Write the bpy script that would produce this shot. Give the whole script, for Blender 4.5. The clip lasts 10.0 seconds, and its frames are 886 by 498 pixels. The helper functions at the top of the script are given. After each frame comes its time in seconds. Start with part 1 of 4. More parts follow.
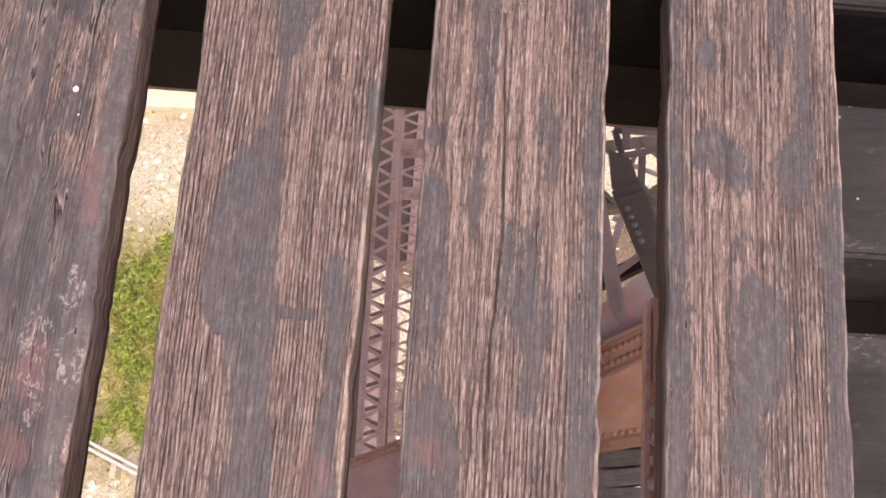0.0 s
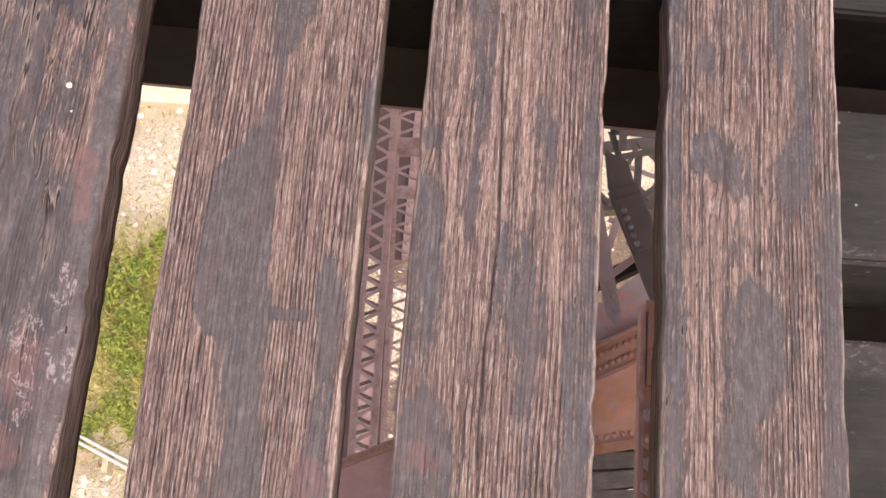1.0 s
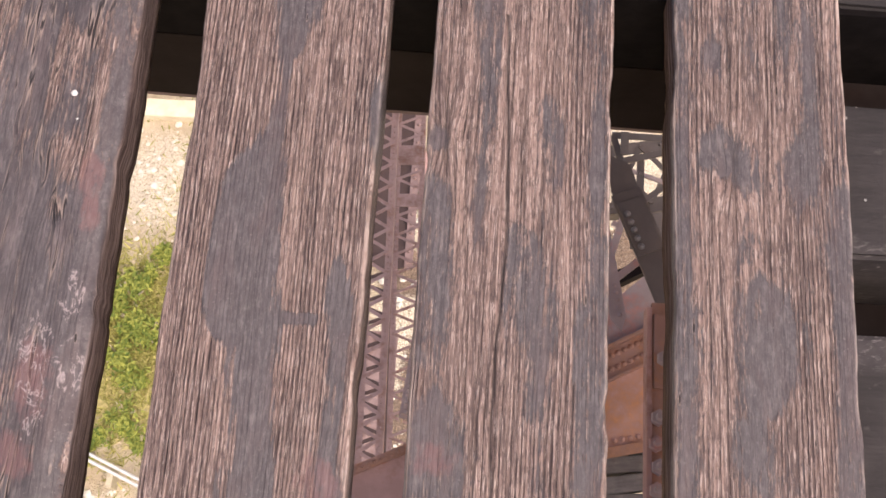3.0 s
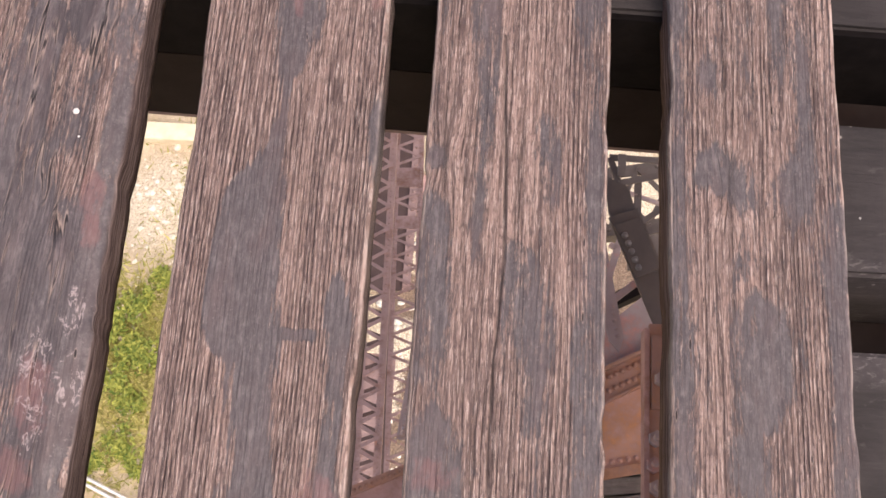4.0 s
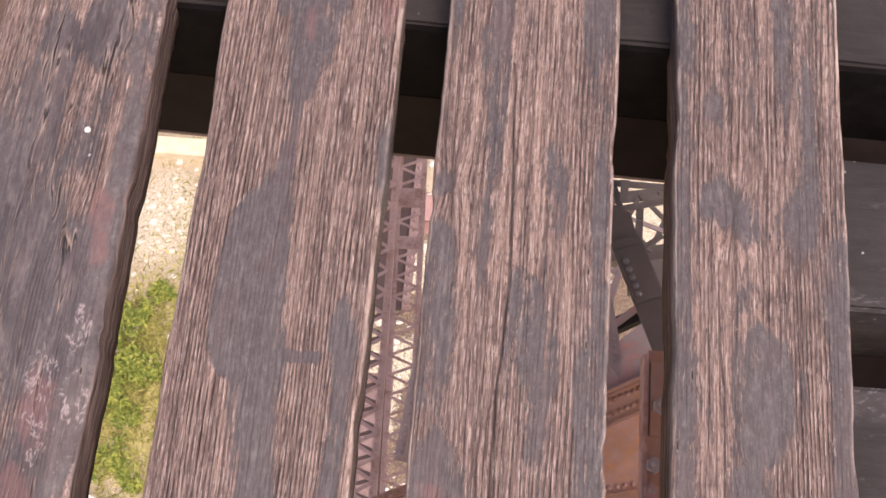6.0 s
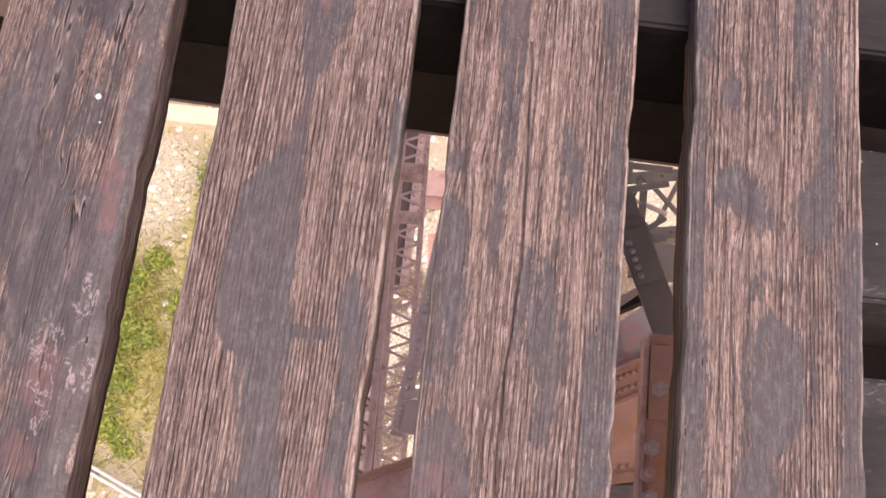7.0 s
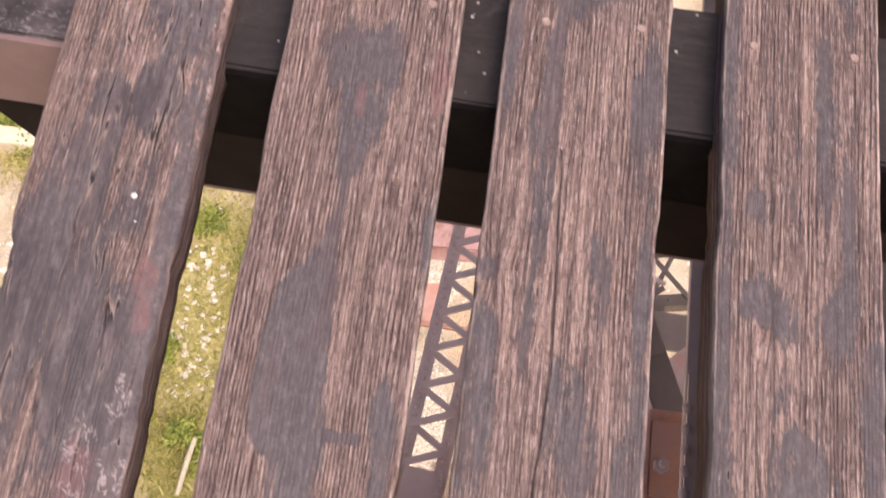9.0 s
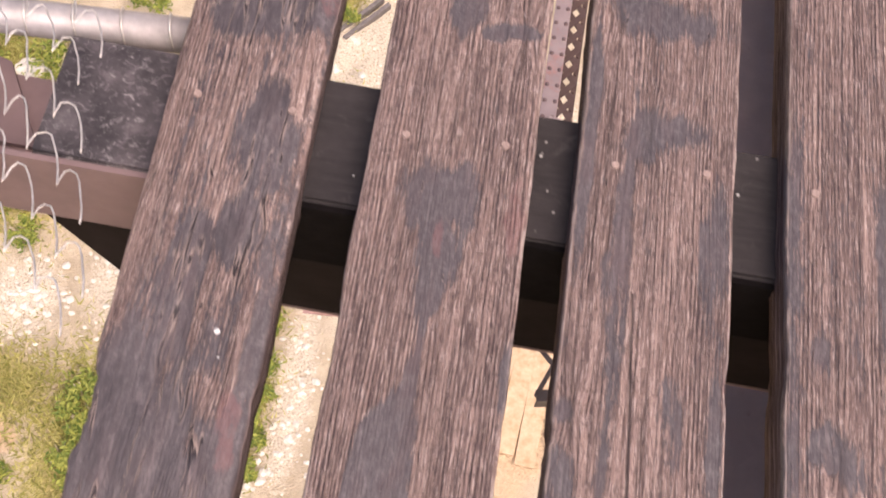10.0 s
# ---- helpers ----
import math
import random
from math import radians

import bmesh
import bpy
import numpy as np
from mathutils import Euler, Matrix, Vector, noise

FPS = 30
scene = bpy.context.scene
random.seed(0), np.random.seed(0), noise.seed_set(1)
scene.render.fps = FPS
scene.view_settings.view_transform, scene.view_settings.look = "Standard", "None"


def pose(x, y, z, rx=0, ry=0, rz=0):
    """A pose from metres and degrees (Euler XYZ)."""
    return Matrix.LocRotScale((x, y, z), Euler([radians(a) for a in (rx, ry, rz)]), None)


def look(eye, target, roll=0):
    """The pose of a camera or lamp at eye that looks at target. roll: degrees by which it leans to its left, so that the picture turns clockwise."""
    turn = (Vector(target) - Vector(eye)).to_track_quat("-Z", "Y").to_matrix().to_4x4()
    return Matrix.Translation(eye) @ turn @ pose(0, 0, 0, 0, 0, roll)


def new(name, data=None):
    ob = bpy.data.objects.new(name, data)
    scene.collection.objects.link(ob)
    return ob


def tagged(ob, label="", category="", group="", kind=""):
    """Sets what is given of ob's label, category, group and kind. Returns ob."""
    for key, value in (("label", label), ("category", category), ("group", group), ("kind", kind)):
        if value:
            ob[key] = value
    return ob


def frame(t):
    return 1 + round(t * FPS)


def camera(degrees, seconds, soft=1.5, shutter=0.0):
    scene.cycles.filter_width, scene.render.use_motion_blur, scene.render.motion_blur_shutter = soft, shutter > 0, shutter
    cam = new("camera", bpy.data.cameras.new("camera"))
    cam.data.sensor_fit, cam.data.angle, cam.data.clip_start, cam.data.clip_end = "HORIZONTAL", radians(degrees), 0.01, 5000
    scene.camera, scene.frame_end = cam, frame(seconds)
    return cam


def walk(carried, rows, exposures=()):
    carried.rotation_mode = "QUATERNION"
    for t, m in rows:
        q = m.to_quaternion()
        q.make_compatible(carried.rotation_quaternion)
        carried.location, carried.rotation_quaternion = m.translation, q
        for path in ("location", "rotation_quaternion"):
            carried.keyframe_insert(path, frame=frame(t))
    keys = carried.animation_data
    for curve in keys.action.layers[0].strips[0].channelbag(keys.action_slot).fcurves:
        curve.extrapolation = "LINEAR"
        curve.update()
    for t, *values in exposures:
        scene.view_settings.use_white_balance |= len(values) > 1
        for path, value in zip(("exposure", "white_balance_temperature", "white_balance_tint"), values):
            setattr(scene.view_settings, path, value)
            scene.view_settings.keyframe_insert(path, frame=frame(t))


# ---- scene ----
cam = camera(42.0, 10.0, soft=1.6, shutter=0.5)
EXPOSURE, KELVIN, TINT = 0.64, 6800, 16.5
PATH = [
    (0, (0.057, 0.309, 1.318), (-0.014, 0.933, -0.581), -2.7),
    (0.5, (0.059, 0.312, 1.313), (0.001, 0.946, -0.583), -1.7),
    (1, (0.056, 0.317, 1.308), (-0.006, 0.939, -0.592), -1.3),
    (1.5, (0.054, 0.322, 1.302), (-0.004, 0.933, -0.602), -1.3),
    (2, (0.056, 0.317, 1.302), (0.0, 0.949, -0.595), -1.4),
    (3.3, (0.045, 0.307, 1.301), (-0.02, 0.948, -0.592), -2.5),
    (3.5, (0.046, 0.305, 1.307), (-0.017, 0.962, -0.581), -2.6),
    (4, (0.047, 0.298, 1.308), (-0.016, 0.974, -0.573), -1.8),
    (4.5, (0.043, 0.298, 1.309), (-0.015, 0.971, -0.574), -1.3),
    (5, (0.047, 0.311, 1.306), (-0.013, 0.978, -0.579), -2.2),
    (5.5, (0.045, 0.312, 1.31), (-0.01, 0.997, -0.569), -1.6),
    (6, (0.039, 0.301, 1.32), (-0.025, 1.009, -0.55), -0.4),
    (6.2, (0.028, 0.286, 1.307), (-0.03, 0.992, -0.563), 0.7),
    (7.5, (0.019, 0.318, 1.312), (-0.034, 0.97, -0.578), 1.8),
    (8, (0.015, 0.316, 1.31), (-0.049, 0.967, -0.58), 0.7),
    (8.4, (0.0042, 0.329, 1.3136), (-0.0534, 0.9764, -0.5774), 2.26),
    (8.5, (-0.001, 0.332, 1.315), (-0.052, 0.98, -0.576), 2.2),
    (8.7, (-0.0166, 0.342, 1.3212), (-0.064, 1.0386, -0.5526), 3.32),
    (8.8, (-0.0244, 0.35, 1.3418), (-0.068, 1.0664, -0.5254), 3.78),
    (9, (-0.045, 0.365, 1.355), (-0.081, 1.107, -0.502), 4.7),
    (9.2, (-0.0772, 0.3728, 1.373), (-0.1032, 1.139, -0.4752), 5.44),
    (9.5, (-0.122, 0.383, 1.393), (-0.139, 1.185, -0.44), 6.6),
    (10, (-0.187, 0.43, 1.425), (-0.199, 1.271, -0.39), 7.8),
]
walk(cam, [(t, look(eye, target, roll)) for t, eye, target, roll in PATH], exposures=[(0.0, EXPOSURE, KELVIN, TINT), (5.0, EXPOSURE, KELVIN, TINT + 2), (8.5, EXPOSURE, KELVIN, TINT + 6), (10.0, EXPOSURE - 0.03, KELVIN, TINT + 6)])

# ---- world, sun, exposure ----
world = bpy.data.worlds.new("sky_world")
scene.world = world
world.use_nodes = True
TO_SUN = Vector((0.30, -0.35, 0.88)).normalized()
sky = world.node_tree.nodes.new("ShaderNodeTexSky")
sky.sky_type = "NISHITA"
sky.sun_disc = False
sky.dust_density, sky.air_density = 6.0, 1.0
sky.sun_elevation = math.asin(TO_SUN.z)
sky.sun_rotation = math.atan2(TO_SUN.x, TO_SUN.y)
world.node_tree.links.new(sky.outputs[0], world.node_tree.nodes["Background"].inputs[0])
world.node_tree.nodes["Background"].inputs[1].default_value = 0.12
sun = new("sun", bpy.data.lights.new("sun", "SUN"))
sun.data.energy = 1.5
sun.data.angle = radians(60)
sun.data.color = (1.0, 0.93, 0.84)
sun.matrix_world = look(TO_SUN * 60, (0, 0, 0))


# ---- materials ----
class Mat:
    """A small builder for node materials."""

    def __init__(self, name, rough=0.7, metal=0.0, spec=0.4):
        self.mat = bpy.data.materials.new(name)
        self.mat.use_nodes = True
        self.tree = self.mat.node_tree
        self.bsdf = self.tree.nodes["Principled BSDF"]
        self.bsdf.inputs["Roughness"].default_value = rough
        self.bsdf.inputs["Metallic"].default_value = metal
        self.bsdf.inputs["Specular IOR Level"].default_value = spec
        self.coord = self.tree.nodes.new("ShaderNodeTexCoord").outputs["Object"]
        self.rand = self.tree.nodes.new("ShaderNodeObjectInfo").outputs["Random"]

    def link(self, a, socket):
        if hasattr(a, "is_linked"):
            self.tree.links.new(a, socket)
        else:
            socket.default_value = a

    def math(self, op, a, b=0.0, clamp=False):
        n = self.tree.nodes.new("ShaderNodeMath")
        n.operation, n.use_clamp = op, clamp
        self.link(a, n.inputs[0]), self.link(b, n.inputs[1])
        return n.outputs[0]

    def vec(self, op, a, b):
        n = self.tree.nodes.new("ShaderNodeVectorMath")
        n.operation = op
        self.link(a, n.inputs[0]), self.link(b, n.inputs[1])
        return n.outputs[0]

    def noise(self, coord, scale=1.0, detail=3.0, rough=0.55, stretch=(1, 1, 1), warp=0.0, color=False):
        v = self.vec("MULTIPLY", coord, stretch)
        n = self.tree.nodes.new("ShaderNodeTexNoise")
        n.inputs["Scale"].default_value, n.inputs["Detail"].default_value = scale, detail
        n.inputs["Roughness"].default_value, n.inputs["Distortion"].default_value = rough, warp
        self.link(v, n.inputs["Vector"])
        return n.outputs["Color" if color else "Fac"]

    def cells(self, coord, scale, feature="F1", out="Distance"):
        n = self.tree.nodes.new("ShaderNodeTexVoronoi")
        n.feature = feature
        n.inputs["Scale"].default_value = scale
        self.link(coord, n.inputs["Vector"])
        return n.outputs[out]

    def ramp(self, fac, *stops):
        n = self.tree.nodes.new("ShaderNodeValToRGB")
        e = n.color_ramp.elements
        while len(e) < len(stops):
            e.new(0.5)
        for k, (p, c) in zip(e, stops):
            k.position = p
            k.color = (*c, 1) if isinstance(c, tuple) else (c, c, c, 1)
        self.link(fac, n.inputs[0])
        return n.outputs[0]

    def mix(self, fac, a, b, blend="MIX"):
        n = self.tree.nodes.new("ShaderNodeMix")
        n.data_type, n.blend_type = "RGBA", blend
        self.link(fac, n.inputs[0])
        for c, s in ((a, n.inputs[6]), (b, n.inputs[7])):
            self.link((*c, 1) if isinstance(c, tuple) else c, s)
        return n.outputs[2]

    def attr(self, name):
        n = self.tree.nodes.new("ShaderNodeAttribute")
        n.attribute_name = name
        return n.outputs["Fac"]

    def bump(self, height, strength=0.5, distance=0.002, below=None):
        n = self.tree.nodes.new("ShaderNodeBump")
        n.inputs["Strength"].default_value, n.inputs["Distance"].default_value = strength, distance
        self.link(height, n.inputs["Height"])
        if below is not None:
            self.link(below, n.inputs["Normal"])
        return n.outputs[0]

    def done(self, color, rough=None, normal=None):
        self.link(color, self.bsdf.inputs["Base Color"])
        if rough is not None:
            self.link(rough, self.bsdf.inputs["Roughness"])
        if normal is not None:
            self.link(normal, self.bsdf.inputs["Normal"])
        return self.mat


def weathered_plank():
    m = Mat("weathered_plank", 0.75, 0, 0.45)
    off = m.vec("ADD", m.coord, m.vec("MULTIPLY", m.rand, (3.0, 17.0, 0.0)))
    parts = m.tree.nodes.new("ShaderNodeSeparateXYZ")
    m.link(m.coord, parts.inputs[0])
    # the year rings run on round the edge and down the side
    wander = m.math("MULTIPLY", m.math("SUBTRACT", m.noise(off, 1, 2, 0.5, (6, 1.2, 1)), 0.5), 0.022)
    ripple = m.math("MULTIPLY", m.math("SUBTRACT", m.noise(off, 1, 2, 0.5, (40, 9, 10)), 0.5), 0.0030)
    shift = m.math("ADD", m.math("ADD", wander, ripple), m.math("ADD", m.attr("swirl"), parts.outputs[2]))
    comb = m.tree.nodes.new("ShaderNodeCombineXYZ")
    m.link(shift, comb.inputs[0])
    bent = m.vec("ADD", off, comb.outputs[0])
    sep = m.tree.nodes.new("ShaderNodeSeparateXYZ")
    m.link(bent, sep.inputs[0])
    drift = m.noise(off, 1, 2, 0.5, (13, 0.7, 1))
    phase = m.math("ADD", m.math("MULTIPLY", sep.outputs[0], 6.2832 / 0.0055), m.math("MULTIPLY", drift, 46.0))
    ring = m.math("ADD", m.math("MULTIPLY", m.math("SINE", phase), 0.5), 0.5)
    strand = m.ramp(m.noise(bent, 1, 3, 0.6, (270, 2.6, 8)), (0.36, 0.0), (0.62, 1.0))
    loose = m.ramp(m.noise(off, 1, 2, 0.5, (10, 0.9, 1)), (0.44, 0.05), (0.64, 0.85))
    ring = m.math("ADD", m.math("MULTIPLY", ring, m.math("SUBTRACT", 1.0, loose)), m.math("MULTIPLY", strand, loose))
    ridge = m.ramp(ring, (0.08, 0.0), (0.42, 1.0))
    depth = m.ramp(m.noise(bent, 1, 3, 0.6, (34, 3.2, 5)), (0.36, 0.25), (0.58, 1.0))
    groove = m.math("MULTIPLY", m.math("SUBTRACT", 1.0, ridge), depth)
    groove = m.math("MULTIPLY", groove, m.ramp(m.noise(bent, 1, 3, 0.6, (120, 16, 20)), (0.34, 0.25), (0.55, 1.0)))
    fibre = m.noise(bent, 1, 3, 0.6, (330, 7, 20))
    fine = m.noise(bent, 1, 3, 0.65, (700, 30, 40))
    crumb = m.noise(bent, 1, 3, 0.7, (420, 75, 60))
    each = m.noise(bent, 1, 2, 0.5, (200, 1.4, 5))
    dash = m.noise(bent, 1, 4, 0.7, (190, 26, 30), 0.4)
    zone = m.noise(bent, 1, 3, 0.6, (30, 2.4, 5))
    film = m.noise(bent, 1, 4, 0.65, (105, 9, 20), 0.3)
    bare = m.math("ADD", m.math("MULTIPLY", zone, 0.40), m.math("ADD", m.math("MULTIPLY", film, 0.38), m.math("MULTIPLY", dash, 0.30)))
    bare = m.math("ADD", bare, m.math("MULTIPLY", m.math("SUBTRACT", each, 0.5), 0.55))
    bare = m.math("ADD", bare, m.math("MULTIPLY", m.attr("arris"), 0.30))
    bare = m.math("ADD", bare, m.math("MULTIPLY", m.math("SUBTRACT", crumb, 0.5), 0.35))
    tone = m.ramp(bare, (0.445, 0.0), (0.63, 1.0))
    brown = m.ramp(m.math("ADD", m.math("MULTIPLY", film, 0.5), m.math("MULTIPLY", dash, 0.5)), (0.34, (0.096, 0.062, 0.055)), (0.64, (0.188, 0.129, 0.113)))
    pale = m.ramp(m.math("ADD", m.math("MULTIPLY", fibre, 0.7), m.math("MULTIPLY", fine, 0.3)), (0.34, (0.190, 0.122, 0.102)), (0.52, (0.320, 0.220, 0.186)), (0.68, (0.48, 0.360, 0.312)))
    base = m.mix(tone, brown, pale)
    base = m.mix(m.math("MULTIPLY", groove, 0.82), base, (0.056, 0.034, 0.031))
    base = m.mix(m.ramp(fibre, (0.30, 0.75), (0.40, 0.0)), base, (0.075, 0.047, 0.042))
    base = m.mix(m.ramp(fine, (0.55, 0.0), (0.62, 0.75)), base, (0.56, 0.44, 0.39))
    base = m.mix(m.ramp(m.noise(bent, 1, 3, 0.65, (420, 18, 30)), (0.32, 0.7), (0.42, 0.0)), base, (0.050, 0.032, 0.030))
    base = m.mix(m.ramp(crumb, (0.36, 0.75), (0.48, 0.0)), base, (0.092, 0.060, 0.053))
    # old slate paint: solid in patches, dying out along the grooves at their rims
    torn = m.noise(bent, 1, 5, 0.72, (60, 12, 10), 0.3)
    ragged = m.math("ADD", m.attr("paint"), m.math("MULTIPLY", m.math("SUBTRACT", torn, 0.5), 1.9))
    ragged = m.math("SUBTRACT", ragged, m.math("MULTIPLY", m.math("SUBTRACT", ring, 0.5), 0.30))
    ragged = m.math("SUBTRACT", ragged, m.math("MULTIPLY", m.math("SUBTRACT", dash, 0.5), 0.9))
    ragged = m.math("SUBTRACT", ragged, m.math("MULTIPLY", m.math("SUBTRACT", crumb, 0.5), 1.1))
    ragged = m.math("SUBTRACT", ragged, m.math("MULTIPLY", m.attr("arris"), 0.3))
    cover = m.ramp(ragged, (0.43, 0.0), (0.75, 0.95))
    mottle = m.noise(bent, 1, 5, 0.75, (150, 50, 60))
    slate = m.ramp(mottle, (0.26, (0.050, 0.042, 0.044)), (0.50, (0.098, 0.084, 0.087)), (0.74, (0.195, 0.170, 0.171)))
    slate = m.mix(m.ramp(m.noise(off, 1, 3, 0.6, (26, 7, 10)), (0.48, 0.0), (0.68, 0.6)), slate, (0.125, 0.088, 0.086))
    slate = m.mix(m.ramp(m.noise(bent, 1, 4, 0.7, (120, 16, 20), 0.4), (0.56, 0.0), (0.70, 0.55)), slate, (0.235, 0.195, 0.190))
    slate = m.mix(m.ramp(m.noise(bent, 1, 4, 0.7, (170, 22, 20), 0.3), (0.32, 0.6), (0.43, 0.0)), slate, (0.040, 0.033, 0.036))
    slate = m.mix(m.math("MULTIPLY", groove, 0.22), slate, (0.045, 0.036, 0.038))
    slate = m.mix(m.ramp(m.noise(off, 260, 3, 0.6), (0.62, 0.0), (0.72, 0.5)), slate, (0.27, 0.23, 0.225))
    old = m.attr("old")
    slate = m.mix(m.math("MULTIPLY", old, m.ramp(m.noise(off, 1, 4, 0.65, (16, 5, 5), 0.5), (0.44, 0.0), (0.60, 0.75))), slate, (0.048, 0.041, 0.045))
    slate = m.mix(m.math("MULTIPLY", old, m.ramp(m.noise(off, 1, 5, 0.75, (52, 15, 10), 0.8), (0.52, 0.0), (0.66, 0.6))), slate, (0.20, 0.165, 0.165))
    base = m.mix(cover, base, slate)
    # long open fissures with bare lips in the oldest plank
    split = m.math("ABSOLUTE", m.math("SUBTRACT", m.noise(bent, 1, 3, 0.55, (34, 2.4, 5)), 0.5))
    here = m.math("MULTIPLY", old, m.ramp(m.noise(bent, 1, 2, 0.5, (40, 9, 5)), (0.46, 0.0), (0.56, 1.0)))
    base = m.mix(m.math("MULTIPLY", here, m.ramp(split, (0.007, 0.0), (0.013, 0.85), (0.026, 0.0))), base, (0.40, 0.30, 0.25))
    fissure = m.math("MULTIPLY", here, m.ramp(split, (0.003, 1.0), (0.008, 0.0)))
    base = m.mix(m.math("MULTIPLY", fissure, 0.85), base, (0.022, 0.017, 0.017))
    reds = m.math("ADD", m.attr("red"), m.math("MULTIPLY", m.math("SUBTRACT", m.noise(off, 1, 4, 0.7, (60, 30, 30)), 0.5), 2.4))
    base = m.mix(m.ramp(reds, (0.55, 0.0), (1.4, 0.42)), base, (0.25, 0.120, 0.114))
    # hair-thin chalky veins
    vein = m.math("ABSOLUTE", m.math("SUBTRACT", m.noise(off, 1, 3, 0.65, (46, 24, 20), 0.7), 0.5))
    chalk = m.math("MULTIPLY", m.ramp(vein, (0.006, 1.0), (0.035, 0.0)), m.ramp(m.math("ADD", m.attr("pale"), m.math("MULTIPLY", m.math("SUBTRACT", mottle, 0.5), 3.0)), (0.75, 0.0), (1.5, 0.6)))
    base = m.mix(chalk, base, (0.50, 0.41, 0.40))
    # short open checks with a bare rim
    cell = m.tree.nodes.new("ShaderNodeTexVoronoi")
    cell.inputs["Scale"].default_value = 1.0
    m.link(m.vec("MULTIPLY", bent, (58, 9.5, 4)), cell.inputs["Vector"])
    pick = m.tree.nodes.new("ShaderNodeSeparateXYZ")
    m.link(cell.outputs["Color"], pick.inputs[0])
    some = m.ramp(pick.outputs[0], (0.55, 0.0), (0.57, 1.0))
    size = m.math("ADD", 0.045, m.math("MULTIPLY", pick.outputs[1], 0.075))
    eye = m.math("DIVIDE", cell.outputs["Distance"], size)
    rim = m.math("MULTIPLY", some, m.ramp(eye, (0.62, 0.0), (0.78, 1.0), (0.95, 0.0)))
    pit = m.math("MULTIPLY", some, m.ramp(eye, (0.55, 1.0), (0.72, 0.0)))
    base = m.mix(m.math("MULTIPLY", rim, 0.55), base, (0.42, 0.32, 0.27))
    base = m.mix(m.math("MULTIPLY", pit, 0.92), base, (0.014, 0.010, 0.010))
    gap = m.math("ADD", m.math("ABSOLUTE", m.attr("crack")), m.math("MULTIPLY", m.noise(off, 1, 2, 0.5, (3, 14, 1)), 0.0016))
    base = m.mix(m.math("MULTIPLY", m.attr("arris"), m.ramp(m.noise(bent, 1, 3, 0.6, (60, 20, 10)), (0.40, 0.0), (0.58, 0.8))), base, (0.55, 0.45, 0.40))
    # sawn sides: bare, a darker brown, with the hard rings standing out pale
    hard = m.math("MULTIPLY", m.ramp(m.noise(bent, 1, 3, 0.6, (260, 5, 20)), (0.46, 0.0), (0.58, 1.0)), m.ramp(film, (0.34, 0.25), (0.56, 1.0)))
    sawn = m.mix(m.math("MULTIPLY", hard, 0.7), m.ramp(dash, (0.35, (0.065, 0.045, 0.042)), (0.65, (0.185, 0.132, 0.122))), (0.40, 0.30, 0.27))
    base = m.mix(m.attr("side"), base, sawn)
    crack = m.ramp(gap, (0.0012, 1.0), (0.0022, 0.0))
    base = m.mix(m.math("MULTIPLY", crack, 0.95), base, (0.014, 0.010, 0.010))
    h = m.math("SUBTRACT", m.math("MULTIPLY", fibre, 0.7), m.math("MULTIPLY", groove, 1.0))
    h = m.math("MULTIPLY", h, m.math("SUBTRACT", 1.1, m.math("MULTIPLY", cover, 0.95)))
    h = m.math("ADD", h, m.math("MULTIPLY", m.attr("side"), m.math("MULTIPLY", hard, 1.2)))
    h = m.math("ADD", h, m.math("ADD", m.math("MULTIPLY", fine, 0.25), m.math("MULTIPLY", torn, 0.6)))
    h = m.math("SUBTRACT", h, m.math("ADD", m.math("MULTIPLY", m.math("ADD", pit, fissure), 0.9), m.math("MULTIPLY", crack, 1.0)))
    nrm = m.bump(h, 1.0, 0.0046)
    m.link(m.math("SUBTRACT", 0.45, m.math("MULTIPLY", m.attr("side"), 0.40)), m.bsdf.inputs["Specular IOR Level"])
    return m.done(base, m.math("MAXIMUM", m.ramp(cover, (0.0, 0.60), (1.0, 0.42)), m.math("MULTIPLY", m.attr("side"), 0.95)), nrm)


def dark_timber(name, dark, light, rough=0.7):
    m = Mat(name, rough, 0, 0.3)
    off = m.vec("ADD", m.coord, m.vec("MULTIPLY", m.rand, (5.0, 9.0, 2.0)))
    grain = m.noise(off, 1, 4, 0.6, (14, 110, 110))
    blot = m.noise(off, 11, 5, 0.7)
    patch = m.noise(off, 1, 4, 0.65, (20, 34, 30), 0.8)
    c = m.ramp(grain, (0.3, tuple(v * 0.7 for v in dark)), (0.58, dark), (0.85, tuple(0.8 * a + 0.2 * b for a, b in zip(dark, light))))
    c = m.mix(m.ramp(blot, (0.42, 0.0), (0.68, 0.7)), c, tuple(v * 1.55 for v in dark))
    c = m.mix(m.ramp(patch, (0.62, 0.0), (0.76, 0.28)), c, light)
    specks = m.cells(off, 26)
    c = m.mix(m.ramp(specks, (0.045, 0.75), (0.08, 0.0)), c, (0.36, 0.33, 0.31))
    # bleached, scratched end of a timber that lies in the open
    worn = m.attr("worn")
    scratch = m.noise(off, 1, 5, 0.75, (48, 85, 60), 1.5)
    bleached = m.ramp(m.noise(off, 16, 5, 0.7), (0.34, (0.036, 0.031, 0.033)), (0.55, (0.074, 0.063, 0.066)), (0.72, (0.150, 0.129, 0.130)))
    bleached = m.mix(m.ramp(scratch, (0.55, 0.0), (0.70, 0.70)), bleached, (0.38, 0.345, 0.335))
    c = m.mix(worn, c, bleached)
    return m.done(c, rough, m.bump(m.math("ADD", grain, m.math("ADD", blot, scratch)), 0.5, 0.003))


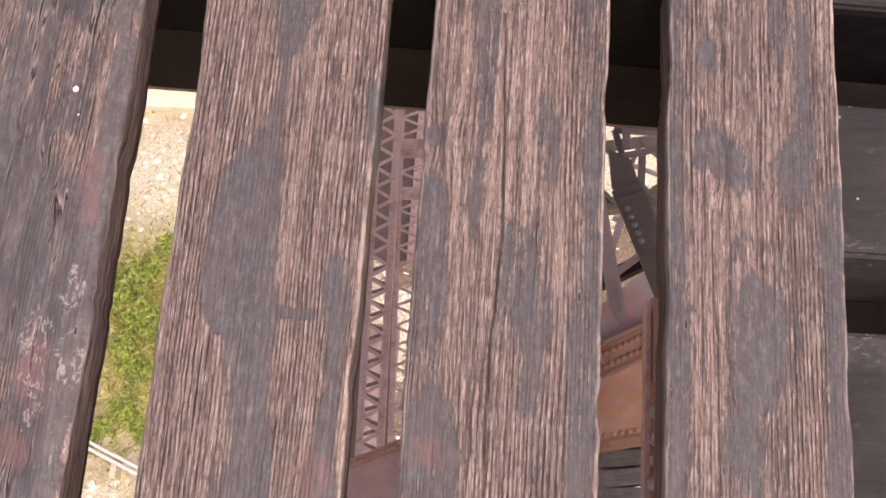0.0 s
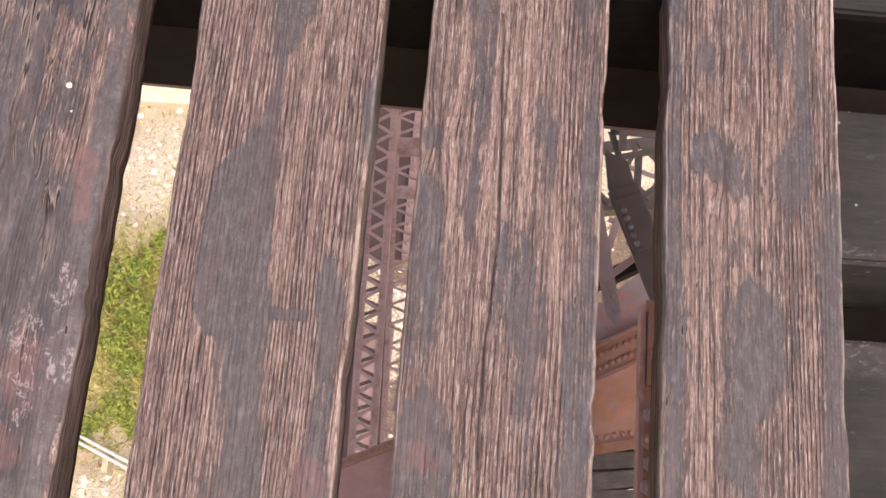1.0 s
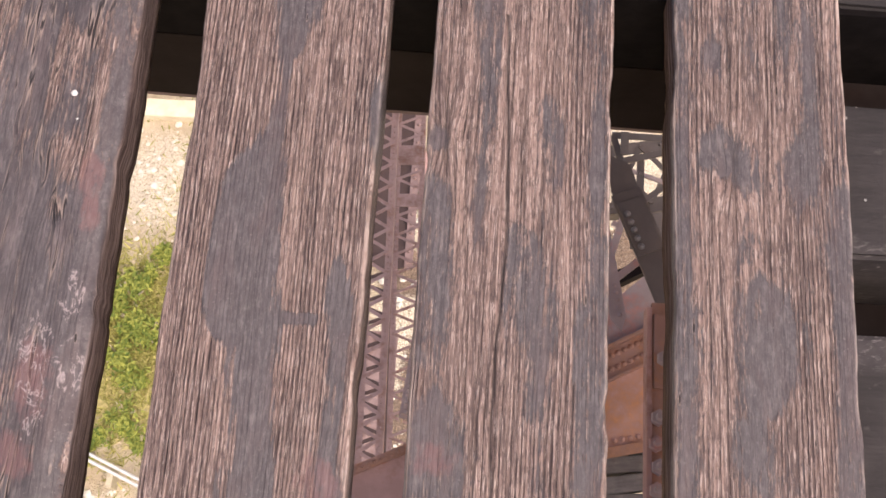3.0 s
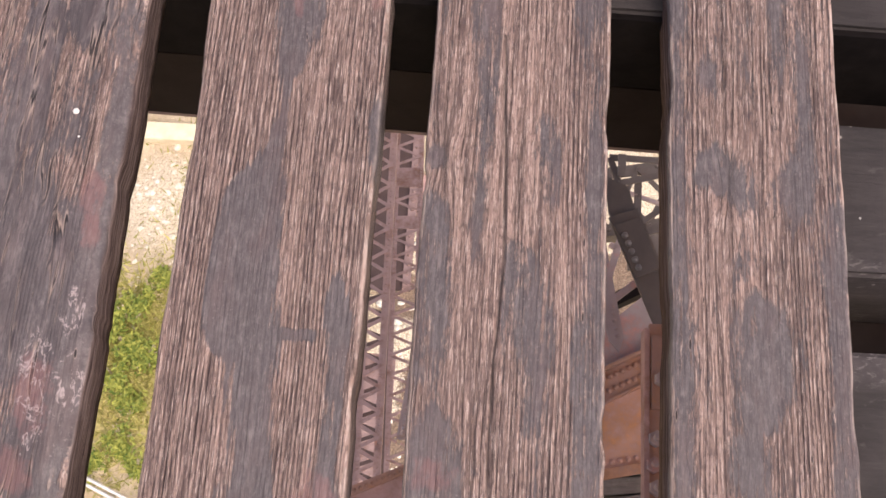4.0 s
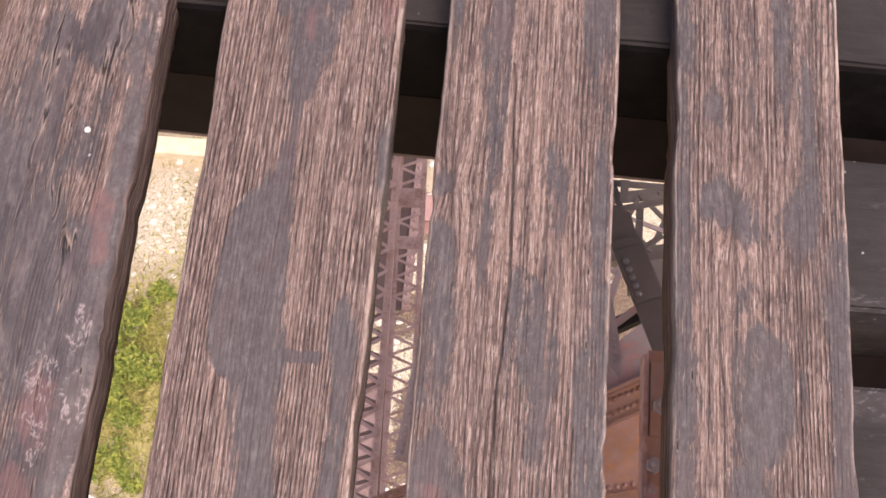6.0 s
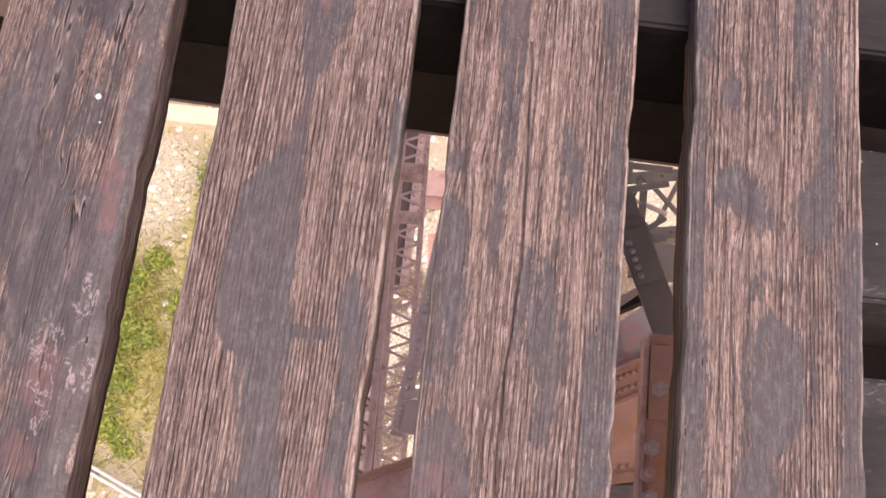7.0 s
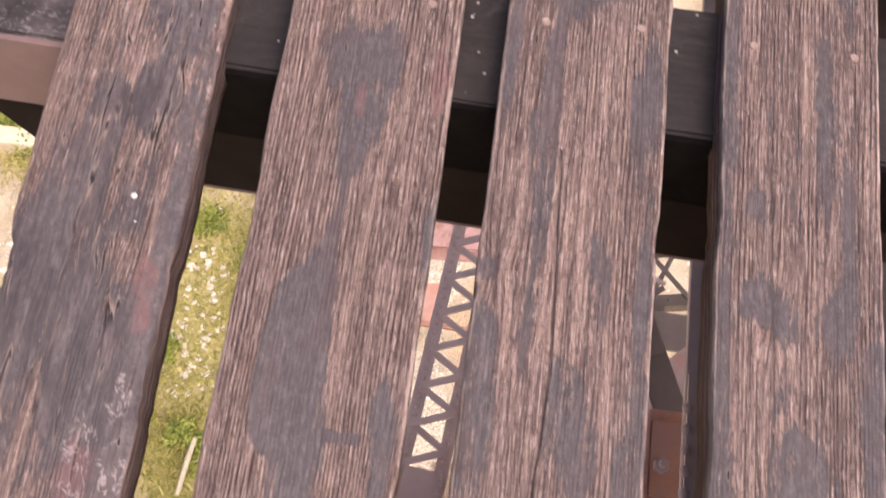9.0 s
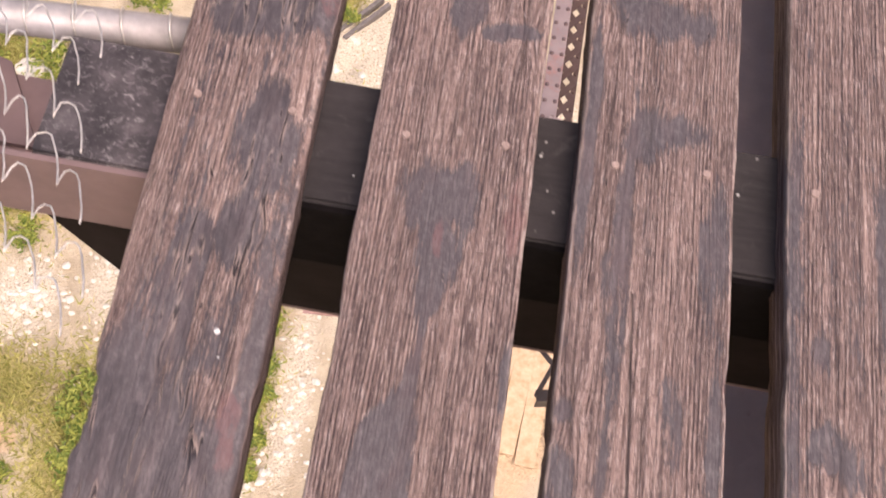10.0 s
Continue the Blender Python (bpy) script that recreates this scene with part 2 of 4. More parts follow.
def painted_steel(name, paint, rust, amount, rough=0.55):
    m = Mat(name, rough, 0.0, 0.45)
    off = m.vec("ADD", m.coord, m.vec("MULTIPLY", m.rand, (11.0, 7.0, 5.0)))
    big = m.noise(off, 2.6, 5, 0.62, warp=0.4)
    small = m.noise(off, 26, 5, 0.68)
    mask = m.math("ADD", m.math("MULTIPLY", big, 0.75), m.math("MULTIPLY", small, 0.45))
    c = m.mix(m.ramp(mask, (0.78 - amount * 0.45, 0.0), (0.92 - amount * 0.4, 0.9)), paint, m.ramp(small, (0.3, tuple(v * 0.55 for v in rust)), (0.7, rust)))
    c = m.mix(m.ramp(m.noise(off, 9, 4, 0.6), (0.4, 0.0), (0.75, 0.35)), c, tuple(min(1, v * 1.6 + 0.02) for v in paint))
    return m.done(c, m.ramp(mask, (0.4, rough - 0.1), (0.8, 0.85)), m.bump(small, 0.35, 0.003))


def plain_noise(name, a, b, scale, rough=0.8, metal=0.0, bump=0.3, dist=0.004):
    m = Mat(name, rough, metal)
    n = m.noise(m.vec("ADD", m.coord, m.vec("MULTIPLY", m.rand, (7.0, 3.0, 5.0))), scale, 5, 0.65)
    return m.done(m.ramp(n, (0.32, a), (0.68, b)), None, m.bump(n, bump, dist))


def ground_surface():
    m = Mat("dry_ground", 0.95, 0, 0.15)
    co = m.coord
    rub = m.cells(co, 21)
    rub_small = m.cells(co, 37)
    n1, n2, n3 = m.noise(co, 1.4, 6, 0.65), m.noise(co, 7, 5, 0.7), m.noise(co, 28, 4, 0.7)
    soil = m.ramp(n1, (0.3, (0.44, 0.35, 0.23)), (0.7, (0.66, 0.56, 0.41)))
    stone = m.ramp(m.math("ADD", m.math("MULTIPLY", rub, 0.5), m.math("MULTIPLY", n3, 0.6)), (0.25, (0.78, 0.70, 0.56)), (0.55, (0.68, 0.585, 0.44)), (0.85, (0.40, 0.32, 0.22)))
    stone = m.mix(m.ramp(m.noise(co, 13, 4, 0.75), (0.56, 0.0), (0.68, 0.6)), stone, (0.30, 0.25, 0.14))
    stone = m.mix(m.ramp(n2, (0.55, 0.0), (0.75, 0.45)), stone, (0.45, 0.36, 0.22))
    pale = m.math("ADD", m.attr("pale"), m.math("MULTIPLY", m.math("SUBTRACT", n2, 0.5), 1.3))
    c = m.mix(m.ramp(pale, (0.35, 0.0), (0.6, 1.0)), soil, stone)
    dry = m.ramp(n2, (0.35, (0.36, 0.31, 0.10)), (0.65, (0.60, 0.52, 0.23)))
    grass = m.math("ADD", m.attr("grass"), m.math("MULTIPLY", m.math("SUBTRACT", n2, 0.5), 1.6))
    c = m.mix(m.ramp(grass, (0.4, 0.0), (0.7, 0.85)), c, dry)
    clay = m.math("ADD", m.attr("clay"), m.math("MULTIPLY", m.math("SUBTRACT", n1, 0.5), 0.6))
    c = m.mix(m.ramp(clay, (0.4, 0.0), (0.6, 0.9)), c, m.ramp(n2, (0.3, (0.55, 0.38, 0.22)), (0.7, (0.72, 0.55, 0.36))))
    # brown mottled dirt, with shaded ground below the tower put into the colour
    dirt_shade = m.math("ADD", m.attr("dirt_shade"), m.math("MULTIPLY", m.math("SUBTRACT", n2, 0.5), 1.4))
    c = m.mix(m.ramp(dirt_shade, (0.4, 0.0), (0.6, 0.9)), c, m.ramp(n3, (0.35, (0.13, 0.085, 0.06)), (0.62, (0.24, 0.165, 0.12)), (0.72, (0.6, 0.52, 0.42))))
    h = m.math("ADD", m.math("MULTIPLY", rub, -1.0), m.math("ADD", n2, m.math("MULTIPLY", rub_small, -0.4)))
    return m.done(c, None, m.bump(h, 0.6, 0.05))


def leaf(name, a, b):
    m = Mat(name, 0.6, 0, 0.3)
    geo = m.tree.nodes.new("ShaderNodeNewGeometry")
    return m.done(m.ramp(geo.outputs["Random Per Island"], (0.0, a), (1.0, b)))


PLANK = weathered_plank()
TIE = dark_timber("creosoted_timber", (0.032, 0.027, 0.027), (0.15, 0.13, 0.125))
GREY_BOARD = dark_timber("grey_board", (0.17, 0.148, 0.135), (0.40, 0.355, 0.32))
MAUVE = painted_steel("mauve_painted_steel", (0.195, 0.130, 0.124), (0.21, 0.11, 0.08), 0.15, 0.6)
DARK = painted_steel("dark_grey_steel", (0.112, 0.090, 0.080), (0.15, 0.085, 0.06), 0.12, 0.34)
BOLT = plain_noise("worn_rivet_steel", (0.16, 0.14, 0.14), (0.30, 0.27, 0.26), 60, 0.28, 0.5, 0.1, 0.001)
PINK = painted_steel("faded_red_lead_steel", (0.42, 0.255, 0.225), (0.30, 0.14, 0.09), 0.35, 0.6)
ORANGE = painted_steel("orange_rusted_plate", (0.50, 0.285, 0.225), (0.60, 0.27, 0.12), 0.45, 0.6)
FADED = painted_steel("grey_mauve_steel", (0.37, 0.285, 0.268), (0.58, 0.235, 0.18), 0.35, 0.6)
RUSTY = painted_steel("rusty_angle", (0.34, 0.190, 0.145), (0.46, 0.21, 0.10), 0.5, 0.65)
BROWN = painted_steel("brown_lattice_steel", (0.43, 0.285, 0.250), (0.30, 0.15, 0.10), 0.4, 0.6)
TAUPE = painted_steel("taupe_steel", (0.50, 0.385, 0.345), (0.36, 0.20, 0.14), 0.2, 0.6)
# near-black colour standing in for the shade under the planks
SHADE_BLACK = plain_noise("shade_black", (0.005, 0.004, 0.004), (0.010, 0.008, 0.008), 30, 1.0)
SHADE_BLACK.node_tree.nodes["Principled BSDF"].inputs["Specular IOR Level"].default_value = 0.08
# near-black steel colour that stands in for deep shade below the deck
SHADE_DARK = painted_steel("shade_brown_steel", (0.014, 0.009, 0.008), (0.022, 0.012, 0.009), 0.2, 0.9)
SHADE_DARK.node_tree.nodes["Principled BSDF"].inputs["Specular IOR Level"].default_value = 0.1
# brown steel darkened to put the shade deep in the tower into colour
UMBER = painted_steel("umber_steel", (0.11, 0.068, 0.058), (0.11, 0.055, 0.035), 0.3, 0.8)
# mauve paint lightened to stand in for light reaching the stringer flange
STRINGER = painted_steel("lightened_mauve_steel", (0.47, 0.37, 0.345), (0.30, 0.17, 0.12), 0.15, 0.6)
NAIL = plain_noise("nail_head", (0.25, 0.175, 0.148), (0.42, 0.315, 0.270), 300, 0.6, 0.0, 0.3, 0.001)
WIRE = plain_noise("galvanised_wire", (0.52, 0.48, 0.43), (0.80, 0.76, 0.70), 60, 0.34, 0.6, 0.1, 0.001)
PIPE = plain_noise("grey_pipe", (0.34, 0.31, 0.30), (0.54, 0.50, 0.49), 22, 0.5, 0.3)
CONCRETE = plain_noise("pale_concrete", (0.70, 0.58, 0.38), (0.84, 0.74, 0.55), 3.0, 0.9, 0, 0.4, 0.02)
WHITE = plain_noise("white_pipe_paint", (0.62, 0.60, 0.55), (0.80, 0.78, 0.74), 8, 0.6)
LIME = plain_noise("dull_lime", (0.26, 0.25, 0.24), (0.46, 0.44, 0.42), 90, 0.8)
STONE = plain_noise("limestone", (0.62, 0.56, 0.46), (0.84, 0.79, 0.68), 6, 0.95, 0, 0.6, 0.03)
GROUND = ground_surface()
LEAF = leaf("green_leaves", (0.09, 0.145, 0.022), (0.40, 0.41, 0.085))
DRY = leaf("dry_grass_blades", (0.25, 0.25, 0.055), (0.56, 0.50, 0.18))
TAN_BOARD = plain_noise("tan_board", (0.52, 0.34, 0.19), (0.74, 0.55, 0.36), 5, 0.9)
BARK = plain_noise("bleached_stick", (0.45, 0.38, 0.26), (0.62, 0.54, 0.38), 12, 0.9)


# ---- building helpers ----
def mesh_from(name, bm, material, smooth=False):
    me = bpy.data.meshes.new(name)
    bm.to_mesh(me)
    bm.free()
    me.materials.append(material)
    for p in me.polygons:
        p.use_smooth = smooth
    return me


def thing(name, label, category, group="", kind="", at=None):
    ob = new(name)
    if at is not None:
        ob.matrix_world = at
    ob.empty_display_size = 0.1
    return tagged(ob, label, category, group, kind)


def part(name, data, material, parent, label="", m=None, smooth=False):
    me = data if isinstance(data, bpy.types.Mesh) else mesh_from(name, data, material, smooth)
    ob = new(name, me)
    ob.parent = parent
    if m is not None:
        ob.matrix_basis = m
    if label:
        ob["label"] = label
    return ob


def single(name, data, material, label, category, group="", kind="", m=None, smooth=False):
    me = data if isinstance(data, bpy.types.Mesh) else mesh_from(name, data, material, smooth)
    ob = new(name, me)
    if m is not None:
        ob.matrix_basis = m
    return tagged(ob, label, category, group, kind)


def box(bm, x0, x1, y0, y1, z0, z1, bevel=0.0, m=None):
    r = bmesh.ops.create_cube(bm, size=1.0)
    vs = r["verts"]
    for v in vs:
        v.co = Vector((x0 + (v.co.x + 0.5) * (x1 - x0), y0 + (v.co.y + 0.5) * (y1 - y0), z0 + (v.co.z + 0.5) * (z1 - z0)))
    if bevel:
        es = list({e for v in vs for e in v.link_edges})
        r = bmesh.ops.bevel(bm, geom=es, offset=bevel, segments=2, affect="EDGES", profile=0.5)
        vs = list({v for f in r["faces"] for v in f.verts} | {v for v in vs if v.is_valid})
    if m is not None:
        bmesh.ops.transform(bm, matrix=m, verts=vs)
    return bm


def boxed(*a, **k):
    return box(bmesh.new(), *a, **k)


def slab(bm, corners, z0, z1):
    """A flat plate with the given outline (x, y), from z0 to z1."""
    low = [bm.verts.new((x, y, z0)) for x, y in corners]
    top = [bm.verts.new((x, y, z1)) for x, y in corners]
    bm.faces.new(top), bm.faces.new(low[::-1])
    n = len(corners)
    for i in range(n):
        bm.faces.new((low[i], low[(i + 1) % n], top[(i + 1) % n], top[i]))
    bmesh.ops.recalc_face_normals(bm, faces=bm.faces[:])
    return bm


def dome(bm, c, r, h=0.55, axis=None):
    """A rivet head."""
    seg = 9
    rings = []
    for k, (q, zz) in enumerate(((1.0, 0.0), (0.86, 0.5), (0.5, 0.88))):
        rings.append([bm.verts.new((q * r * math.cos(2 * math.pi * i / seg), q * r * math.sin(2 * math.pi * i / seg), zz * r * h * 1.2)) for i in range(seg)])
    top = bm.verts.new((0, 0, r * h * 1.2))
    for a, b in zip(rings, rings[1:]):
        for i in range(seg):
            bm.faces.new((a[i], a[(i + 1) % seg], b[(i + 1) % seg], b[i]))
    for i in range(seg):
        bm.faces.new((rings[-1][i], rings[-1][(i + 1) % seg], top))
    vs = [v for ring in rings for v in ring] + [top]
    m = Matrix.Translation(c)
    if axis is not None:
        m = m @ Vector(axis).to_track_quat("Z", "Y").to_matrix().to_4x4()
    bmesh.ops.transform(bm, matrix=m, verts=vs)
    return bm


RIVETS = {}


def rivets(parent, places, r, material, m=None, h=0.8):
    """Rivet heads, each a part, on one mesh for each kind."""
    key = (material.name, h)
    if key not in RIVETS:
        RIVETS[key] = mesh_from("rivet", dome(bmesh.new(), (0, 0, 0), 1.0, h), material, True)
    for c in places:
        q = Matrix.Translation(c) @ Matrix.Diagonal((r, r, r, 1))
        part("rivet", RIVETS[key], material, parent, m=q if m is None else m @ q)


def rod(bm, pts, r, seg=6):
    """A round bar along a line of points."""
    pts = [Vector(p) for p in pts]
    rings = []
    for i, p in enumerate(pts):
        d = (pts[min(i + 1, len(pts) - 1)] - pts[max(i - 1, 0)]).normalized()
        a = d.cross(Vector((0.31, 0.17, 0.93))).normalized()
        b = d.cross(a)
        rings.append([bm.verts.new(p + r * (a * math.cos(2 * math.pi * k / seg) + b * math.sin(2 * math.pi * k / seg))) for k in range(seg)])
    for a, b in zip(rings, rings[1:]):
        for k in range(seg):
            bm.faces.new((a[k], a[(k + 1) % seg], b[(k + 1) % seg], b[k]))
    bm.faces.new(rings[0][::-1]), bm.faces.new(rings[-1])
    return bm


def frame_on(p0, p1, roll=0.0):
    """A pose at p0 with y along the line to p1, x level to its side."""
    d = (Vector(p1) - Vector(p0)).normalized()
    side = d.cross(Vector((0, 0, 1))).normalized()
    up = side.cross(d)
    m = Matrix((side, d, up)).transposed().to_4x4()
    return Matrix.Translation(p0) @ m @ pose(0, 0, 0, 0, roll, 0)


# ---- the ground far below ----
GZ = -22.0
PALE_AT = [(-6.9, 9.3, 1.2, 1.5), (-9.1, 8.7, 1.0, 1.3), (-3.0, 7.4, 0.5, 2.6), (-3.0, 16.5, 1.6, 2.2), (-7.2, 2.0, 1.2, 0.8), (-3.9, 5.4, 0.6, 0.5), (-0.8, 9.3, 1.2, 1.5), (2.5, 10.0, 2.0, 2.5), (-1.0, 5.5, 1.6, 2.5), (1.0, 14.0, 2.5, 2.5)]
GRASS_AT = [(-7.1, 5.2, 1.3, 2.3), (-5.4, 8.0, 1.1, 3.5), (-5.3, 4.6, 0.9, 1.6), (-9.0, 6.7, 1.3, 1.0), (-10.2, 11.3, 1.6, 1.3), (-4.3, 8.8, 0.7, 2.0), (-4.0, 6.9, 0.45, 1.6), (-6.0, 13.5, 3.0, 2.0), (-11.0, 14.6, 1.2, 1.0), (-3.9, 17.9, 0.7, 0.7), (-7.0, 6.3, 0.8, 1.2)]
# brown debris patches that also paint in shade below the tower
DIRT_SHADE_AT = [(-1.02, 5.43, 0.55, 1.10), (-1.31, 4.49, 0.60, 0.90), (3.18, 8.58, 0.50, 0.80), (-1.27, 9.81, 0.60, 0.80), (-1.75, 4.0, 0.8, 1.5), (-1.5, 7.6, 0.9, 0.8), (0.3, 4.0, 1.2, 1.5), (3.0, 7.5, 0.9, 1.2)]
CLAY_AT = [(1.2, 7.8, 1.7, 2.8), (-8.9, 5.6, 0.8, 0.5)]


def soft_spots(x, y, spots):
    return max([0.0] + [1.25 - math.hypot((x - a) / c, (y - b) / d) for a, b, c, d in spots])


def build_ground():
    xs = np.concatenate((np.linspace(-420, -16, 14), np.linspace(-15, 9, 190), np.linspace(10, 420, 14)))
    ys = np.concatenate((np.linspace(-420, -5, 14), np.linspace(-4, 20, 190), np.linspace(21, 420, 14)))
    verts, cols = [], {"pale": [], "grass": [], "clay": [], "dirt_shade": []}
    for y in ys:
        for x in xs:
            near = -15 <= x <= 9 and -4 <= y <= 20
            z = 0.35 * noise.noise((x * 0.25, y * 0.25, 0)) + (0.10 * noise.noise((x * 1.3, y * 1.3, 3)) + 0.05 * noise.noise((x * 3.7, y * 3.7, 7)) if near else 0)
            p = soft_spots(x, y, PALE_AT)
            if near and p > 0:
                z += 0.12 * min(p, 1) * abs(noise.noise((x * 5, y * 5, 9)))
            verts.append((x, y, GZ + z))
            cols["pale"].append(p if near else 0.35)
            cols["grass"].append(soft_spots(x, y, GRASS_AT) if near else 0.45)
            cols["dirt_shade"].append(soft_spots(x, y, DIRT_SHADE_AT) if near else 0.0)
            cols["clay"].append(soft_spots(x, y, CLAY_AT) if near else 0.0)
    n = len(xs)
    faces = [(j * n + i, j * n + i + 1, (j + 1) * n + i + 1, (j + 1) * n + i) for j in range(len(ys) - 1) for i in range(n - 1)]
    me = bpy.data.meshes.new("ground")
    me.from_pydata(verts, [], faces)
    for k, v in cols.items():
        me.attributes.new(k, "FLOAT", "POINT").data.foreach_set("value", v)
    me.materials.append(GROUND)
    for p in me.polygons:
        p.use_smooth = True
    tagged(new("ground", me), "pale stony valley floor with dry yellow grass", "ground", kind="structure")


build_ground()


def ground_z(x, y):
    return GZ + 0.35 * noise.noise((x * 0.25, y * 0.25, 0)) + 0.10 * noise.noise((x * 1.3, y * 1.3, 3)) + 0.05 * noise.noise((x * 3.7, y * 3.7, 7))


rng = random.Random(5)


def leaf_cloud(n, rx, ry, h, size, lean=0.5):
    """Small bent leaves scattered in an uneven clump."""
    bm = bmesh.new()
    lobes = [(rng.uniform(-0.6, 0.6) * rx, rng.uniform(-0.6, 0.6) * ry, rng.uniform(0.3, 0.8) * h, rng.uniform(0.3, 0.6)) for _ in range(7)]
    for _ in range(n):
        cx, cy, cz, cr = rng.choice(lobes)
        p = Vector((cx + rng.gauss(0, 0.45) * cr * rx, cy + rng.gauss(0, 0.45) * cr * ry, max(0.02, cz + rng.gauss(0, 0.25) * h)))
        s = size * rng.uniform(0.6, 1.3)
        q = Euler((rng.uniform(-lean, lean), rng.uniform(-lean, lean), rng.uniform(0, 6.28))).to_matrix()
        a = [bm.verts.new(p + q @ Vector(v)) for v in ((-s, 0, 0), (0, -0.42 * s, 0.1 * s), (s, 0, -0.15 * s), (0, 0.42 * s, 0.1 * s))]
        bm.faces.new(a)
    return bm


def bush(x, y, r, n):
    root = thing("bush", "low green flowering bush on stony ground", "bush", "valley bushes", at=Matrix.Translation((x, y, ground_z(x, y))))
    part("foliage", leaf_cloud(n, r, r * rng.uniform(0.8, 1.3), 0.45 * r + 0.15, 0.062), LEAF, root)
    bm = bmesh.new()
    for k in range(6):
        a = rng.uniform(0, 6.28)
        rod(bm, [(0, 0, -0.05), (0.2 * r * math.cos(a), 0.2 * r * math.sin(a), 0.2 * r), (0.6 * r * math.cos(a), 0.6 * r * math.sin(a), 0.4 * r + 0.08)], 0.012, 5)
    part("stem", bm, BARK, root)


NEAR_BUSHES = [(-7.2, 6.6, 0.55), (-6.75, 5.9, 0.5), (-7.3, 5.4, 0.4), (-7.0, 4.2, 0.45), (-6.6, 3.6, 0.32), (-7.5, 3.5, 0.35), (-6.5, 7.6, 0.4), (-4.3, 9.0, 0.55), (-4.0, 8.0, 0.42), (-4.0, 6.9, 0.5), (-4.25, 6.1, 0.45), (-5.2, 5.0, 0.45), (-4.7, 4.6, 0.4), (-5.6, 9.6, 0.5), (-10.1, 11.0, 0.8), (-9.6, 10.2, 0.4)]
FAR_BUSHES = [(-9.9, 14.2, 0.8), (-8.6, 5.0, 0.4), (-5.9, 6.6, 0.35), (-8.1, 13.2, 0.6), (-11.4, 15.2, 0.75), (-11.4, 14.1, 0.6), (-9.6, 14.1, 0.6), (-4.0, 17.8, 0.5), (-3.5, 17.0, 0.35), (-8.2, 16.6, 0.55), (-3.95, 8.6, 0.30), (-3.95, 7.6, 0.32), (-3.9, 6.5, 0.3), (-4.05, 9.5, 0.3), (-7.05, 7.1, 0.35), (-7.1, 6.1, 0.4), (-6.9, 4.9, 0.4), (-3.70, 8.9, 0.32), (-3.62, 8.1, 0.30), (-3.60, 7.3, 0.30), (-3.56, 6.5, 0.32), (-3.52, 5.7, 0.28)]
for x, y, r in NEAR_BUSHES + FAR_BUSHES:
    bush(x, y, r, int(60 + 820 * r))


def grass():
    verts, faces = [], []
    for _ in range(26000):
        a, b, c, d = rng.choice(GRASS_AT)
        x, y = a + rng.gauss(0, 0.6) * c, b + rng.gauss(0, 0.6) * d
        z = ground_z(x, y)
        h, w, t = rng.uniform(0.08, 0.24), rng.uniform(0.012, 0.028), rng.uniform(0, 6.28)
        lx, ly = rng.uniform(-0.22, 0.22), rng.uniform(-0.22, 0.22)
        k = len(verts)
        verts += [(x - w * math.cos(t), y - w * math.sin(t), z), (x + w * math.cos(t), y + w * math.sin(t), z), (x + lx, y + ly, z + h)]
        faces.append((k, k + 1, k + 2))
    me = bpy.data.meshes.new("grass")
    me.from_pydata(verts, [], faces)
    me.materials.append(DRY)
    tagged(new("grass", me), "dry yellow-green grass tufts between stones", "grass", kind="stuff")


grass()


def rubble():
    bm = bmesh.new()
    for _ in range(1500):
        a, b, c, d = rng.choice(PALE_AT + [(-5.3, 7.2, 0.7, 1.6)])
        x, y, s = a + rng.gauss(0, 0.5) * c, b + rng.gauss(0, 0.5) * d, rng.choice((0.03, 0.04, 0.05, 0.08)) * rng.uniform(0.7, 1.4)
        r = bmesh.ops.create_icosphere(bm, subdivisions=1, radius=s)
        for v in r["verts"]:
            v.co *= rng.uniform(0.75, 1.2)
        bmesh.ops.transform(bm, verts=r["verts"], matrix=Matrix.Translation((x, y, ground_z(x, y) + 0.2 * s)) @ Matrix.Diagonal((1, rng.uniform(0.6, 1.1), 0.6, 1)))
    single("rubble", bm, STONE, "scattered pale limestone rubble on the slope", "stones", kind="stuff")


rubble()

bm = bmesh.new()
bmesh.ops.create_icosphere(bm, subdivisions=3, radius=0.34)
for v in bm.verts:
    v.co *= 1 + 0.28 * noise.noise(v.co * 4) + 0.10 * noise.noise(v.co * 11)
single("rock", bm, STONE, "white limestone rock lying on the slope", "rock", m=Matrix.Translation((-10.5, 14.3, ground_z(-10.5, 14.3) + 0.08)) @ Matrix.Diagonal((1.2, 0.8, 0.7, 1)))

rails = thing("ground_timbers", "two parallel old grey timbers on bare ground", "timbers")
for k in (0, 1):
    part("timber", boxed(-0.055, 0.055, -0.75, 0.75, -0.1, 0.10, 0.012), GREY_BOARD, rails, m=pose(-3.2 + 0.19 * k, 17.15 - 0.15 * k, ground_z(-3.2, 17.1) + 0.08, 0, 0, -38))

bm = bmesh.new()
box(bm, -11.5, -5.2, 10.75, 11.17, GZ - 0.5, GZ + 0.35, 0.04)
single("low_wall", bm, CONCRETE, "low cream concrete wall on the slope", "wall")

pipes = thing("twin_pipe", "pair of thin white pipes lying on the ground", "pipe")
for k in (0, 1):
    d = 0.12 * k
    pts = [(-9.81 + 0.09 * d + t * 5.8, 4.17 + d - t * 2.42, GZ + 0.42) for t in (0, 0.25, 0.5, 0.75, 1)]
    part("pipe", rod(bmesh.new(), pts, 0.035, 8), WHITE, pipes, smooth=True)
